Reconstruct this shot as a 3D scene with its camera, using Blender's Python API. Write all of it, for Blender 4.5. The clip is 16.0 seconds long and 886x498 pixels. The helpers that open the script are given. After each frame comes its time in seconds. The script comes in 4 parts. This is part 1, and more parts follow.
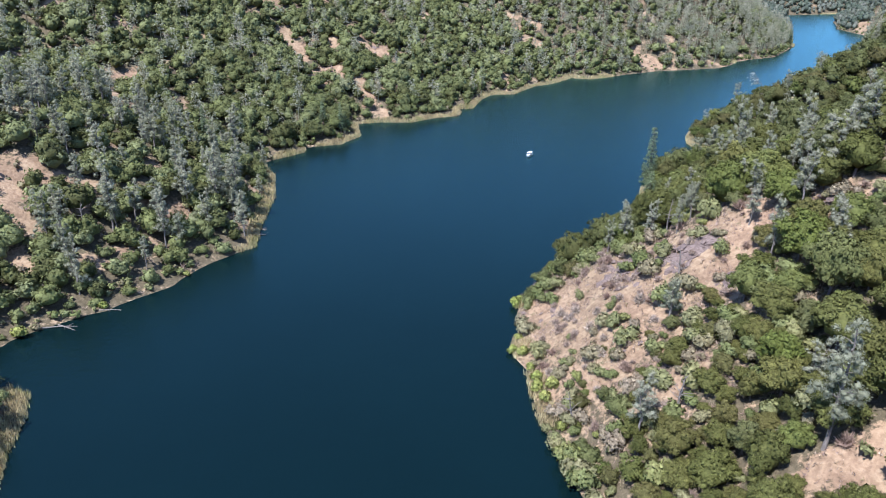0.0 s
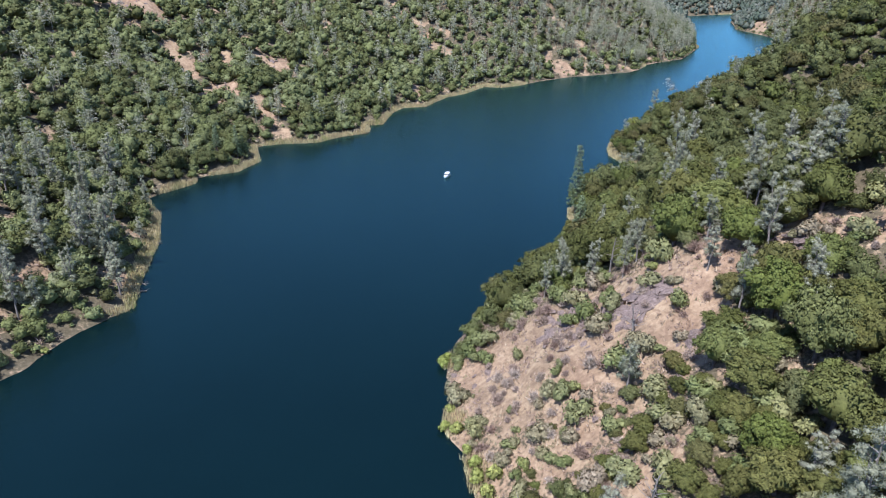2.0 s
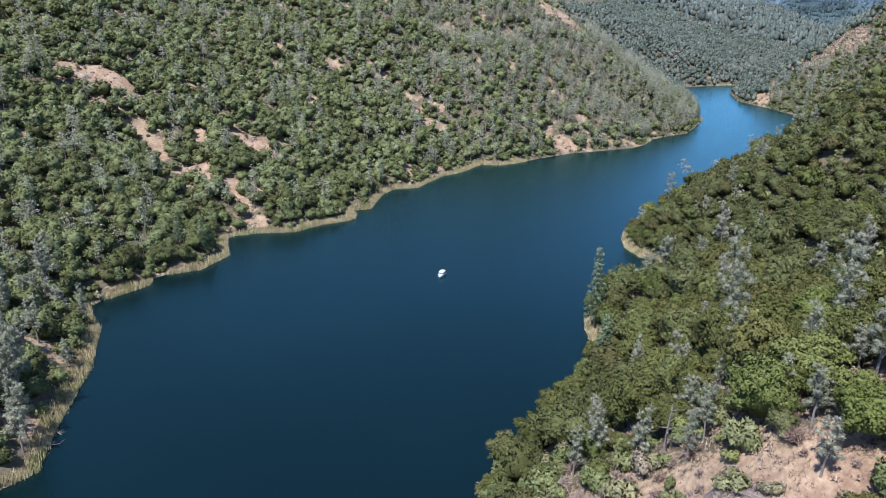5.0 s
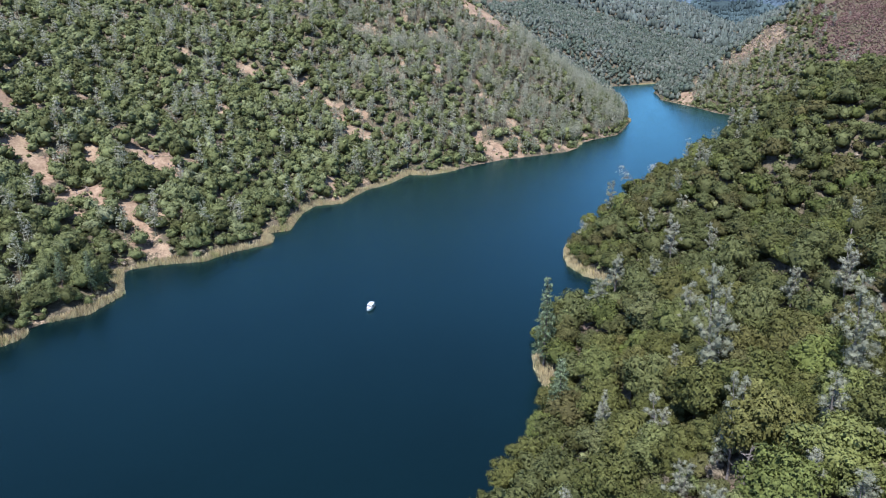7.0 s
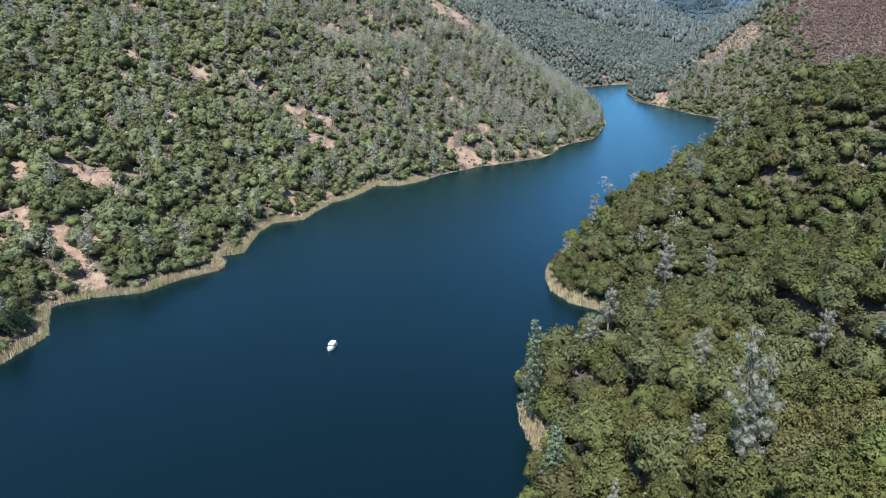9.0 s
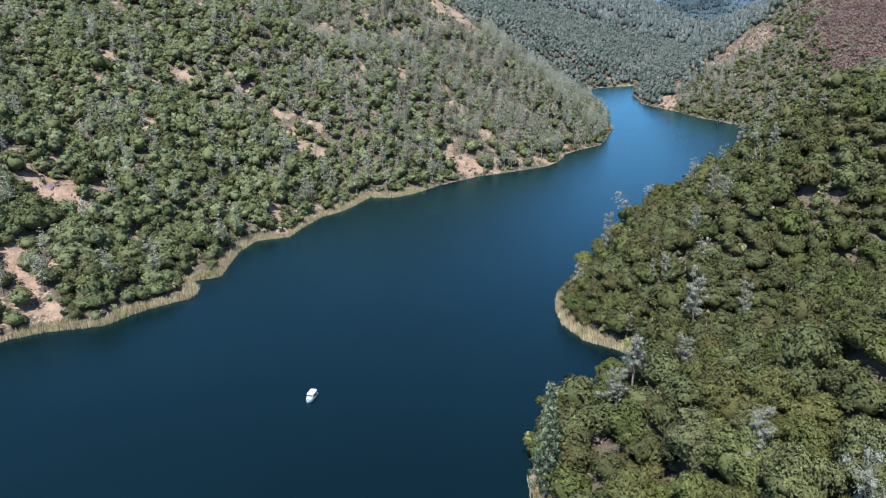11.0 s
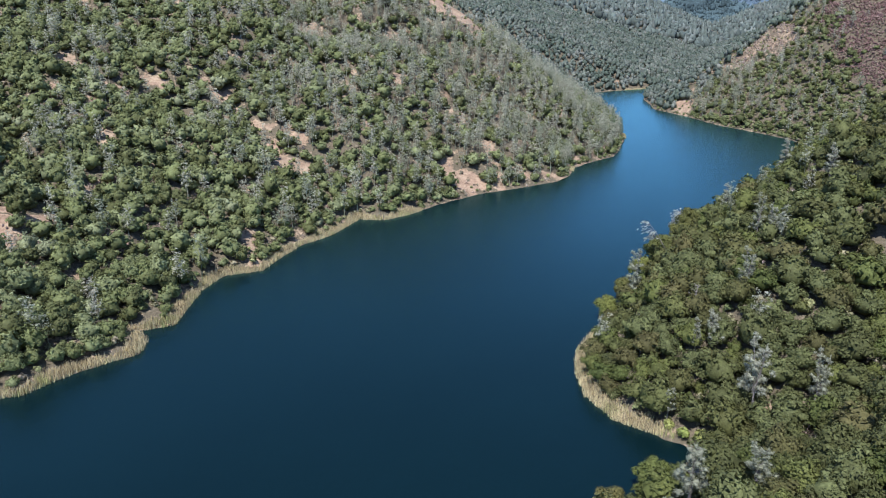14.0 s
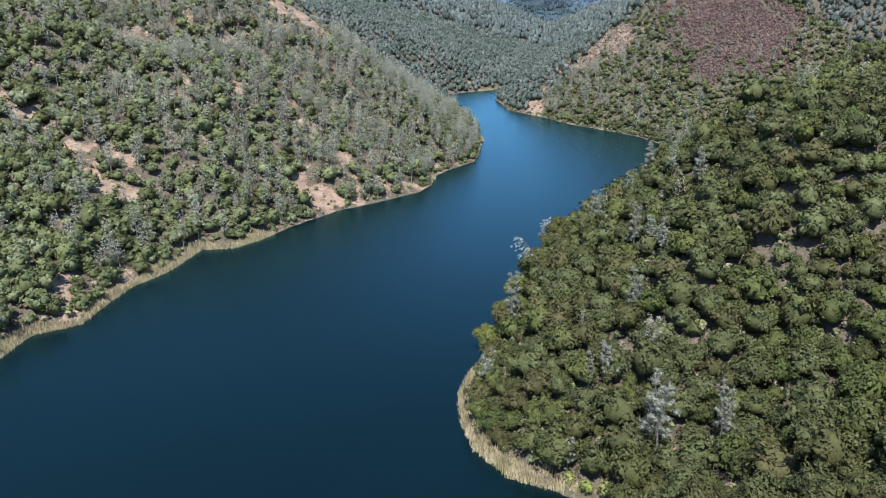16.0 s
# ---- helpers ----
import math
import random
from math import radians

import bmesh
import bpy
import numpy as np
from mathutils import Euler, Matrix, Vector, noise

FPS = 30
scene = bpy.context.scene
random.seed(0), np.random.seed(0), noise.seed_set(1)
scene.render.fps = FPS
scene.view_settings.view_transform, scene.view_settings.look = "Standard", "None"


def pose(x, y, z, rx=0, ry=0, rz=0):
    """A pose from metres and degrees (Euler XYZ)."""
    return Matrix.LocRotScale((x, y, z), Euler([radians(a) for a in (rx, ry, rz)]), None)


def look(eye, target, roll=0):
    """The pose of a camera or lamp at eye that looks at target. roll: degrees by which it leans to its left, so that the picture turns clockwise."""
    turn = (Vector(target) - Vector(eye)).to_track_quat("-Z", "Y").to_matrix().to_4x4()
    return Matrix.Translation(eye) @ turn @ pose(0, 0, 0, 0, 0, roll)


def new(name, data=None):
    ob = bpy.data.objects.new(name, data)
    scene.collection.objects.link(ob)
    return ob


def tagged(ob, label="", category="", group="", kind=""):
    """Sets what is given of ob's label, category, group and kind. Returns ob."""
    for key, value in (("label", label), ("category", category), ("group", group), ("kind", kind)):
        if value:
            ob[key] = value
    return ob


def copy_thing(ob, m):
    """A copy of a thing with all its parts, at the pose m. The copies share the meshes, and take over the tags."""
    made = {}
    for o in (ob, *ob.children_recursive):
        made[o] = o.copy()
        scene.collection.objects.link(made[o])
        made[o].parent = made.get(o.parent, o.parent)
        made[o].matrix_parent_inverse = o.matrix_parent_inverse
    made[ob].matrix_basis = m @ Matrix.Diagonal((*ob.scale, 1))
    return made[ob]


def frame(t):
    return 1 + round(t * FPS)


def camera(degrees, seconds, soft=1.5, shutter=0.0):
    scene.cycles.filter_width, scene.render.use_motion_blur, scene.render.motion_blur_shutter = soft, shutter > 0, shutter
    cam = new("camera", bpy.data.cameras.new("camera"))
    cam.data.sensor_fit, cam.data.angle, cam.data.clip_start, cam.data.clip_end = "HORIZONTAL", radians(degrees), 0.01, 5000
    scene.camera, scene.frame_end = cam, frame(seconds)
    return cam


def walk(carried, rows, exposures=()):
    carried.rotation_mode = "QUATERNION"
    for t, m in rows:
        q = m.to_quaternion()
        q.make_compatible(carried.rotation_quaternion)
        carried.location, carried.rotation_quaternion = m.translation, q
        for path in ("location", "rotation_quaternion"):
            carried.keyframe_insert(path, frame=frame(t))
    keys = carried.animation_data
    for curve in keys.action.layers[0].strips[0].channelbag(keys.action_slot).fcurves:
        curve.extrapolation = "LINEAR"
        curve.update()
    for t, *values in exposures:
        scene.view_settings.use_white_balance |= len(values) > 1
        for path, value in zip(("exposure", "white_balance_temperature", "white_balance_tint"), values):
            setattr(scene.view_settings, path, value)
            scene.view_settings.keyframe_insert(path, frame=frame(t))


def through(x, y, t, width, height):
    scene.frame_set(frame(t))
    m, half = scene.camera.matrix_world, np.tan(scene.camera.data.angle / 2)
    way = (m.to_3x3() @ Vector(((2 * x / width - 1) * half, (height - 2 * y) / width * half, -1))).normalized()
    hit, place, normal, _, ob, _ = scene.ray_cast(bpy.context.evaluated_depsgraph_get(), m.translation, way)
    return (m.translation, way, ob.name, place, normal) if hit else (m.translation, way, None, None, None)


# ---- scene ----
cam = camera(64.4, 16.0, soft=1.0)
PATH = [
    (0, (0.752, -1.388, 106.159), (0.75, 0.438, 105.344), 0.4),
    (0.5, (1.217, 7.169, 106.172), (1.213, 8.999, 105.366), 0.3),
    (1, (1.72, 15.556, 106.167), (1.771, 17.386, 105.361), 0.2),
    (1.5, (2.184, 23.816, 106.161), (2.353, 25.639, 105.355), 0.2),
    (2, (2.728, 32.076, 106.18), (2.957, 33.892, 105.374), 0.2),
    (2.5, (3.499, 40.104, 106.155), (3.728, 41.921, 105.352), 0.2),
    (3, (4.417, 48.22, 106.134), (4.647, 50.044, 105.346), 0.2),
    (3.5, (5.405, 56.556, 106.143), (5.64, 58.438, 105.508), 0.2),
    (3.7, (5.831, 59.869, 106.15), (6.067, 61.75, 105.512), 0.3),
    (5.8, (10.781, 94.236, 106.457), (11.081, 96.106, 105.816), 0.1),
    (6, (11.311, 97.473, 106.467), (11.647, 99.338, 105.827), 0.1),
    (6.5, (12.768, 105.44, 106.486), (13.164, 107.293, 105.847), -0.0),
    (7, (14.403, 113.254, 106.462), (14.85, 115.096, 105.823), -0.0),
    (7.5, (16.171, 120.895, 106.396), (16.655, 122.726, 105.756), -0.0),
    (8, (18.083, 128.673, 106.382), (18.596, 130.498, 105.742), -0.1),
    (8.5, (20.24, 136.566, 106.381), (20.765, 138.387, 105.74), -0.1),
    (9, (22.609, 144.585, 106.419), (23.134, 146.405, 105.778), -0.1),
    (9.2, (23.601, 147.767, 106.422), (24.125, 149.587, 105.781), -0.1),
    (11.5, (34.87, 184.157, 106.037), (35.397, 185.976, 105.394), 0.1),
    (12, (37.407, 191.981, 106.001), (37.933, 193.8, 105.358), 0.1),
    (12.5, (39.933, 199.655, 105.942), (40.458, 201.475, 105.298), 0.2),
    (13, (42.49, 207.485, 105.926), (43.014, 209.304, 105.282), 0.2),
    (13.5, (45.128, 215.382, 105.912), (45.651, 217.201, 105.268), 0.2),
    (14, (47.757, 223.031, 105.887), (48.279, 224.851, 105.243), 0.2),
    (14.5, (50.366, 230.42, 105.85), (51.0, 232.205, 105.208), 0.1),
    (15, (52.946, 237.649, 105.83), (53.708, 239.383, 105.188), 0.1),
    (15.5, (55.68, 244.892, 105.852), (56.563, 246.568, 105.211), -0.0),
    (16, (58.662, 252.112, 105.908), (59.544, 253.789, 105.268), -0.0),
]
walk(cam, [(t, look(eye, target, roll)) for t, eye, target, roll in PATH], exposures=[(0.0, 1.05, 5790, 15), (1.0, 0.94, 5790, 15), (2.2, 0.86, 5790, 15), (6.0, 0.84, 5790, 15), (16.0, 0.82, 5790, 15)])
import collections
import mathutils.kdtree

# the camera's path is above; world, sun and exposure
SUN_FROM = Vector((-0.52, -0.68, 1.5)).normalized()
world = bpy.data.worlds.new("sky")
scene.world = world
world.use_nodes = True
wn = world.node_tree.nodes
sky = wn.new("ShaderNodeTexSky")
sky.sky_type, sky.sun_disc = "NISHITA", False
sky.sun_elevation = math.asin(SUN_FROM.z)
sky.sun_rotation = math.atan2(SUN_FROM.x, SUN_FROM.y)
sky.altitude, sky.air_density, sky.dust_density, sky.ozone_density = 3000.0, 0.6, 0.0, 0.7
wn["Background"].inputs["Strength"].default_value = 0.23
world.node_tree.links.new(sky.outputs[0], wn["Background"].inputs["Color"])
sun = new("sun", bpy.data.lights.new("sun", "SUN"))
sun.data.energy, sun.data.angle, sun.data.color = 4.8, radians(0.53), (1.0, 0.95, 0.88)
sun.matrix_world = Matrix.Translation((0, 0, 400)) @ SUN_FROM.to_track_quat("Z", "Y").to_matrix().to_4x4()

# ---- materials ----


def base_material(name, rough=0.9, spec=0.3):
    m = bpy.data.materials.new(name)
    m.use_nodes = True
    b = m.node_tree.nodes["Principled BSDF"]
    b.inputs["Roughness"].default_value = rough
    b.inputs["Specular IOR Level"].default_value = spec
    return m, m.node_tree.nodes, m.node_tree.links, b


def ramp(nodes, stops):
    r = nodes.new("ShaderNodeValToRGB")
    e = r.color_ramp.elements
    while len(e) < len(stops):
        e.new(0.5)
    for el, (p, c) in zip(e, stops):
        el.position, el.color = p, (*c, 1)
    return r


def noise_node(nodes, links, coord, scale, detail=4.0, rough=0.55):
    n = nodes.new("ShaderNodeTexNoise")
    n.inputs["Scale"].default_value, n.inputs["Detail"].default_value, n.inputs["Roughness"].default_value = scale, detail, rough
    links.new(coord, n.inputs["Vector"])
    return n.outputs["Fac"]


def mixed(nodes, links, fac, a, b, mode="MIX"):
    m = nodes.new("ShaderNodeMix")
    m.data_type, m.blend_type = "RGBA", mode
    for sock, val in ((m.inputs["Factor"], fac), (m.inputs["A"], a), (m.inputs["B"], b)):
        if isinstance(val, (float, int)):
            sock.default_value = val
        elif isinstance(val, tuple):
            sock.default_value = (*val, 1)
        else:
            links.new(val, sock)
    return m.outputs["Result"]


def maths(nodes, links, op, a, b=0.0):
    m = nodes.new("ShaderNodeMath")
    m.operation = op
    for sock, val in ((m.inputs[0], a), (m.inputs[1], b)):
        if isinstance(val, (float, int)):
            sock.default_value = val
        else:
            links.new(val, sock)
    return m.outputs[0]


def bumped(nodes, links, b, height, strength, distance):
    n = nodes.new("ShaderNodeBump")
    n.inputs["Strength"].default_value, n.inputs["Distance"].default_value = strength, distance
    links.new(height, n.inputs["Height"])
    links.new(n.outputs[0], b.inputs["Normal"])


def surface(name, dark, light, scale, rough=0.9, spec=0.3, bump=0.4, depth=0.05, fine=8.0):
    """A mottled surface: two colours by a broad and a fine noise, with relief."""
    m, nodes, links, b = base_material(name, rough, spec)
    co = nodes.new("ShaderNodeTexCoord").outputs["Object"]
    broad, grain = noise_node(nodes, links, co, scale), noise_node(nodes, links, co, scale * fine)
    f = maths(nodes, links, "MULTIPLY_ADD", grain, 0.5)
    f2 = maths(nodes, links, "MULTIPLY", broad, 0.6)
    r = ramp(nodes, [(0.38, dark), (0.72, light)])
    links.new(maths(nodes, links, "ADD", f, f2), r.inputs[0])
    nodes[f.node.name].inputs[2].default_value = 0.0
    links.new(r.outputs[0], b.inputs["Base Color"])
    bumped(nodes, links, b, grain, bump, depth)
    return m


def foliage(name, stops, own=True, through=0.16, island=0.35, patch=0.12, leafy=3.0, grain=1.5):
    """Leaves: each tree has its own tone (by object, or by the tint of a joined stand), each spray of leaves its own brightness."""
    m, nodes, links, b = base_material(name, 0.7, 0.12)
    if own:
        tone = nodes.new("ShaderNodeObjectInfo").outputs["Random"]
    else:
        a = nodes.new("ShaderNodeAttribute")
        a.attribute_name = "tint"
        tone = a.outputs["Fac"]
    r = ramp(nodes, stops)
    geo = nodes.new("ShaderNodeNewGeometry")
    links.new(tone, r.inputs[0])
    k = maths(nodes, links, "MULTIPLY_ADD", geo.outputs["Random Per Island"], island * 2)
    nodes[k.node.name].inputs[2].default_value = 1.0 - island
    co = nodes.new("ShaderNodeTexCoord").outputs["Object"]
    n = noise_node(nodes, links, co, patch * 10, 3.0)
    tuft = noise_node(nodes, links, co, leafy, 3.0, 0.7)
    spread = maths(nodes, links, "ADD", maths(nodes, links, "MULTIPLY", maths(nodes, links, "SUBTRACT", tuft, 0.5), grain), maths(nodes, links, "MULTIPLY", maths(nodes, links, "SUBTRACT", n, 0.5), 1.2))
    k2 = maths(nodes, links, "MINIMUM", maths(nodes, links, "MAXIMUM", maths(nodes, links, "ADD", spread, 1.0), 0.45), 1.6)
    bumped(nodes, links, b, tuft, 0.5, 0.25)
    k = maths(nodes, links, "MULTIPLY", k, k2)
    comb = nodes.new("ShaderNodeCombineColor")
    for i in range(3):
        links.new(k, comb.inputs[i])
    col = mixed(nodes, links, 1.0, r.outputs[0], comb.outputs[0], "MULTIPLY")
    links.new(col, b.inputs["Base Color"])
    if through:
        t = nodes.new("ShaderNodeBsdfTranslucent")
        links.new(col, t.inputs["Color"])
        s = nodes.new("ShaderNodeMixShader")
        s.inputs[0].default_value = through
        links.new(b.outputs[0], s.inputs[1])
        links.new(t.outputs[0], s.inputs[2])
        links.new(s.outputs[0], nodes["Material Output"].inputs["Surface"])
    return m


# low stops paled for west-bank haze, high ones darkened for shade on the east
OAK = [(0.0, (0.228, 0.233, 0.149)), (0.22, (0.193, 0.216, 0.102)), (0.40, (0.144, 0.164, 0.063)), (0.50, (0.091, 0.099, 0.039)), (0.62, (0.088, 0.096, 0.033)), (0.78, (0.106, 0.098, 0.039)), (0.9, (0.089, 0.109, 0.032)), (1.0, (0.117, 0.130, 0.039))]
OAK_NEAR = [(0.0, (0.071, 0.078, 0.024)), (0.2, (0.103, 0.110, 0.034)), (0.4, (0.124, 0.123, 0.039)), (0.55, (0.084, 0.094, 0.027)), (0.7, (0.124, 0.113, 0.040)), (0.8, (0.123, 0.130, 0.055)), (0.9, (0.110, 0.133, 0.033)), (0.96, (0.138, 0.154, 0.050)), (1.0, (0.151, 0.163, 0.043))]
PINE = [(0.0, (0.315, 0.332, 0.232)), (0.5, (0.362, 0.374, 0.270)), (1.0, (0.405, 0.410, 0.308))]
# far pines: paler and greyer than PINE, with distance haze in the colour
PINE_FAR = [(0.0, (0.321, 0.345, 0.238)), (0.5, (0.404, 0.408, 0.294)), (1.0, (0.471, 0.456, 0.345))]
BRUSH = [(0.0, (0.125, 0.148, 0.055)), (0.35, (0.185, 0.200, 0.084)), (0.6, (0.210, 0.200, 0.108)), (0.8, (0.250, 0.205, 0.148)), (1.0, (0.205, 0.228, 0.068))]
DRY = [(0.0, (0.240, 0.165, 0.130)), (0.5, (0.310, 0.240, 0.195)), (1.0, (0.370, 0.310, 0.255))]
RUST = [(0.0, (0.135, 0.080, 0.070)), (0.7, (0.168, 0.106, 0.092)), (1.0, (0.180, 0.145, 0.104))]
M = {
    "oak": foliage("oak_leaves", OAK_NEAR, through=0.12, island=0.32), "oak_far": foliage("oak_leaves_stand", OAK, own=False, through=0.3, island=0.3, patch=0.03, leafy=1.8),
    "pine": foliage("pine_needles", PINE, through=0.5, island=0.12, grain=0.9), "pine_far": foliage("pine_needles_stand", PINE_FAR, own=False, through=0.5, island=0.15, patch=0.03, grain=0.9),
    "brush": foliage("brush_leaves", BRUSH, through=0.15), "brush_far": foliage("brush_leaves_stand", BRUSH, own=False, through=0.15, patch=0.05),
    "dry": foliage("dry_twigs", DRY, through=0.0), "dry_far": foliage("dry_twigs_stand", DRY, own=False, through=0.0, patch=0.05),
    "rust": foliage("rust_brush", RUST, own=False, through=0.0, patch=0.03),
    # last ridges: greyed leaf colour that carries the haze before them
    "ridge": foliage("ridge_conifers_hazed", [(0.0, (0.060, 0.075, 0.062)), (0.6, (0.078, 0.094, 0.078)), (1.0, (0.101, 0.112, 0.095))], own=False, through=0.0, patch=0.004),
    "fir": foliage("conifer_needles", [(0.0, (0.150, 0.195, 0.110)), (1.0, (0.170, 0.215, 0.120))]),
    "reed": foliage("dry_reeds", [(0.0, (0.42, 0.345, 0.195)), (0.6, (0.48, 0.405, 0.235)), (1.0, (0.32, 0.315, 0.13))], own=False, through=0.2, patch=0.03),
    "straw": foliage("dry_grass_blades", [(0.0, (0.23, 0.17, 0.14)), (0.4, (0.30, 0.225, 0.185)), (0.7, (0.34, 0.27, 0.19)), (1.0, (0.24, 0.22, 0.12))], own=False, through=0.1),
    # far-hill leaves: the haze in front of them is put into this grey-green
    "hill": foliage("hazed_hill_woods", [(0.0, (0.082, 0.106, 0.077)), (0.35, (0.118, 0.138, 0.106)), (0.7, (0.166, 0.177, 0.144)), (1.0, (0.228, 0.230, 0.192))], own=False, through=0.2, island=0.15, patch=0.01, leafy=0.8, grain=0.6),
    "snag": foliage("bleached_needles", [(0.0, (0.42, 0.44, 0.36)), (1.0, (0.50, 0.51, 0.43))], through=0.4, island=0.12, grain=0.9),
    "bark": surface("grey_bark", (0.06, 0.05, 0.045), (0.17, 0.145, 0.125), 2.0),
    "deadwood": surface("bleached_wood", (0.12, 0.105, 0.092), (0.25, 0.225, 0.205), 3.0),
    "rock": surface("purple_grey_rock", (0.080, 0.058, 0.052), (0.265, 0.205, 0.180), 0.7, bump=1.0, depth=0.25),
}


def ground_material():
    """Leaf litter and dry grass under the trees; tan and pink soil where the ground is open."""
    m, nodes, links, b = base_material("dry_soil", 0.95, 0.2)
    co = nodes.new("ShaderNodeTexCoord").outputs["Object"]
    big, mid, fine, grit = (noise_node(nodes, links, co, s, d, 0.62) for s, d in ((0.03, 4.0), (0.16, 5.0), (0.9, 5.0), (4.5, 3.0)))
    soil = ramp(nodes, [(0.36, (0.150, 0.103, 0.072)), (0.47, (0.222, 0.157, 0.108)), (0.56, (0.298, 0.220, 0.150)), (0.68, (0.385, 0.305, 0.215))])
    links.new(maths(nodes, links, "ADD", maths(nodes, links, "MULTIPLY", mid, 0.5), maths(nodes, links, "MULTIPLY", fine, 0.5)), soil.inputs[0])
    pink = ramp(nodes, [(0.45, (1, 1, 0.94)), (0.66, (1.0, 0.94, 0.9))])
    links.new(big, pink.inputs[0])
    soil_col = mixed(nodes, links, 1.0, soil.outputs[0], pink.outputs[0], "MULTIPLY")
    stone = ramp(nodes, [(0.60, (0, 0, 0)), (0.68, (1, 1, 1))])
    links.new(maths(nodes, links, "ADD", maths(nodes, links, "MULTIPLY", grit, 0.5), maths(nodes, links, "MULTIPLY", fine, 0.52)), stone.inputs[0])
    soil_col = mixed(nodes, links, maths(nodes, links, "MULTIPLY", stone.outputs[0], 0.7), soil_col, (0.15, 0.115, 0.09))
    litter = ramp(nodes, [(0.34, (0.058, 0.047, 0.030)), (0.5, (0.100, 0.083, 0.052)), (0.66, (0.170, 0.138, 0.092))])
    links.new(maths(nodes, links, "ADD", maths(nodes, links, "MULTIPLY", fine, 0.6), maths(nodes, links, "MULTIPLY", grit, 0.4)), litter.inputs[0])
    a = nodes.new("ShaderNodeAttribute")
    a.attribute_name = "tint"
    edge = maths(nodes, links, "ADD", a.outputs["Fac"], maths(nodes, links, "MULTIPLY", maths(nodes, links, "ADD", maths(nodes, links, "SUBTRACT", mid, 0.5), maths(nodes, links, "SUBTRACT", fine, 0.5)), 1.5))
    f = ramp(nodes, [(0.36, (0, 0, 0)), (0.56, (1, 1, 1))])
    links.new(edge, f.inputs[0])
    links.new(mixed(nodes, links, f.outputs[0], litter.outputs[0], soil_col), b.inputs["Base Color"])
    bumped(nodes, links, b, fine, 0.8, 0.5)
    return m


def water_material():
    """Deep clear water: a blue-green body under a rippled, slightly blue gloss that grows towards grazing view."""
    m, nodes, links, b = base_material("lake_water", 1.0, 0.0)
    co = nodes.new("ShaderNodeTexCoord").outputs["Object"]
    stain = noise_node(nodes, links, co, 0.012, 3.0)
    r = ramp(nodes, [(0.35, (0.0015, 0.0066, 0.0080)), (0.65, (0.0018, 0.0080, 0.0097))])
    links.new(stain, r.inputs[0])
    links.new(r.outputs[0], b.inputs["Base Color"])
    n = maths(nodes, links, "ADD", noise_node(nodes, links, co, 0.9, 3.0), noise_node(nodes, links, co, 0.16, 2.0))
    bump = nodes.new("ShaderNodeBump")
    bump.inputs["Strength"].default_value, bump.inputs["Distance"].default_value = 0.42, 0.30
    links.new(n, bump.inputs["Height"])
    gloss = nodes.new("ShaderNodeBsdfGlossy")
    gloss.inputs["Color"].default_value = (0.54, 0.94, 0.90, 1)
    gloss.inputs["Roughness"].default_value = 0.23
    links.new(bump.outputs[0], gloss.inputs["Normal"])
    fres = nodes.new("ShaderNodeFresnel")
    fres.inputs["IOR"].default_value = 1.333
    mix = nodes.new("ShaderNodeMixShader")
    links.new(fres.outputs[0], mix.inputs[0])
    links.new(b.outputs[0], mix.inputs[1])
    links.new(gloss.outputs[0], mix.inputs[2])
    links.new(mix.outputs[0], nodes["Material Output"].inputs["Surface"])
    return m


M["ground"], M["water"] = ground_material(), water_material()
# ---- the lie of the land ----
# shorelines from south to north: the west bank, then the east bank
WEST = [(-60, -420), (-80, -120), (-92, 60), (-91, 108), (-96, 123), (-99, 135), (-103, 144), (-112, 148), (-121, 159), (-124, 167), (-115, 178),
        (-104, 187), (-97, 195), (-89, 204), (-83, 219), (-77, 228), (-69, 237), (-72, 257), (-74, 290), (-81, 322), (-87, 331), (-91, 343),
        (-83, 351), (-74, 361), (-74, 371), (-57, 377), (-48, 394), (-53, 424), (-38, 428), (-20, 428), (-7, 439), (10, 447), (11, 458), (5, 465), (19, 467)]
WEST_NORTH = [(27, 498), (35, 513), (51, 515), (60, 530), (70, 545), (86, 557), (104, 581), (117, 576), (132, 583), (155, 600), (184, 616), (212, 623),
              (241, 633), (258, 646), (272, 669), (295, 685), (321, 699), (350, 740), (374, 776), (395, 826), (416, 876), (440, 930), (467, 1005),
              (508, 1100), (553, 1115), (632, 1132)]
EAST = [(40, -420), (46, 20), (38, 80), (30, 110), (26, 124), (24, 134), (23, 146), (23, 156), (20, 167), (23, 180), (23, 190), (28, 205), (36, 216), (47, 230),
        (60, 242), (71, 254), (78, 268), (87, 281), (89, 297), (91, 305), (97, 316), (108, 330), (124, 340), (141, 346), (154, 351), (147, 360),
        (139, 370), (137, 383), (140, 396), (147, 410), (158, 421), (173, 436), (195, 458)]
EAST_NORTH = [(212, 476), (250, 508), (290, 534), (345, 563), (400, 595), (450, 635), (472, 655), (495, 690), (504, 725), (502, 762), (495, 813),
              (500, 864), (498, 930), (520, 977), (535, 1014), (569, 1067), (612, 1112)]
LAKE = np.array(WEST + WEST_NORTH + EAST_NORTH[::-1] + EAST[::-1], float)
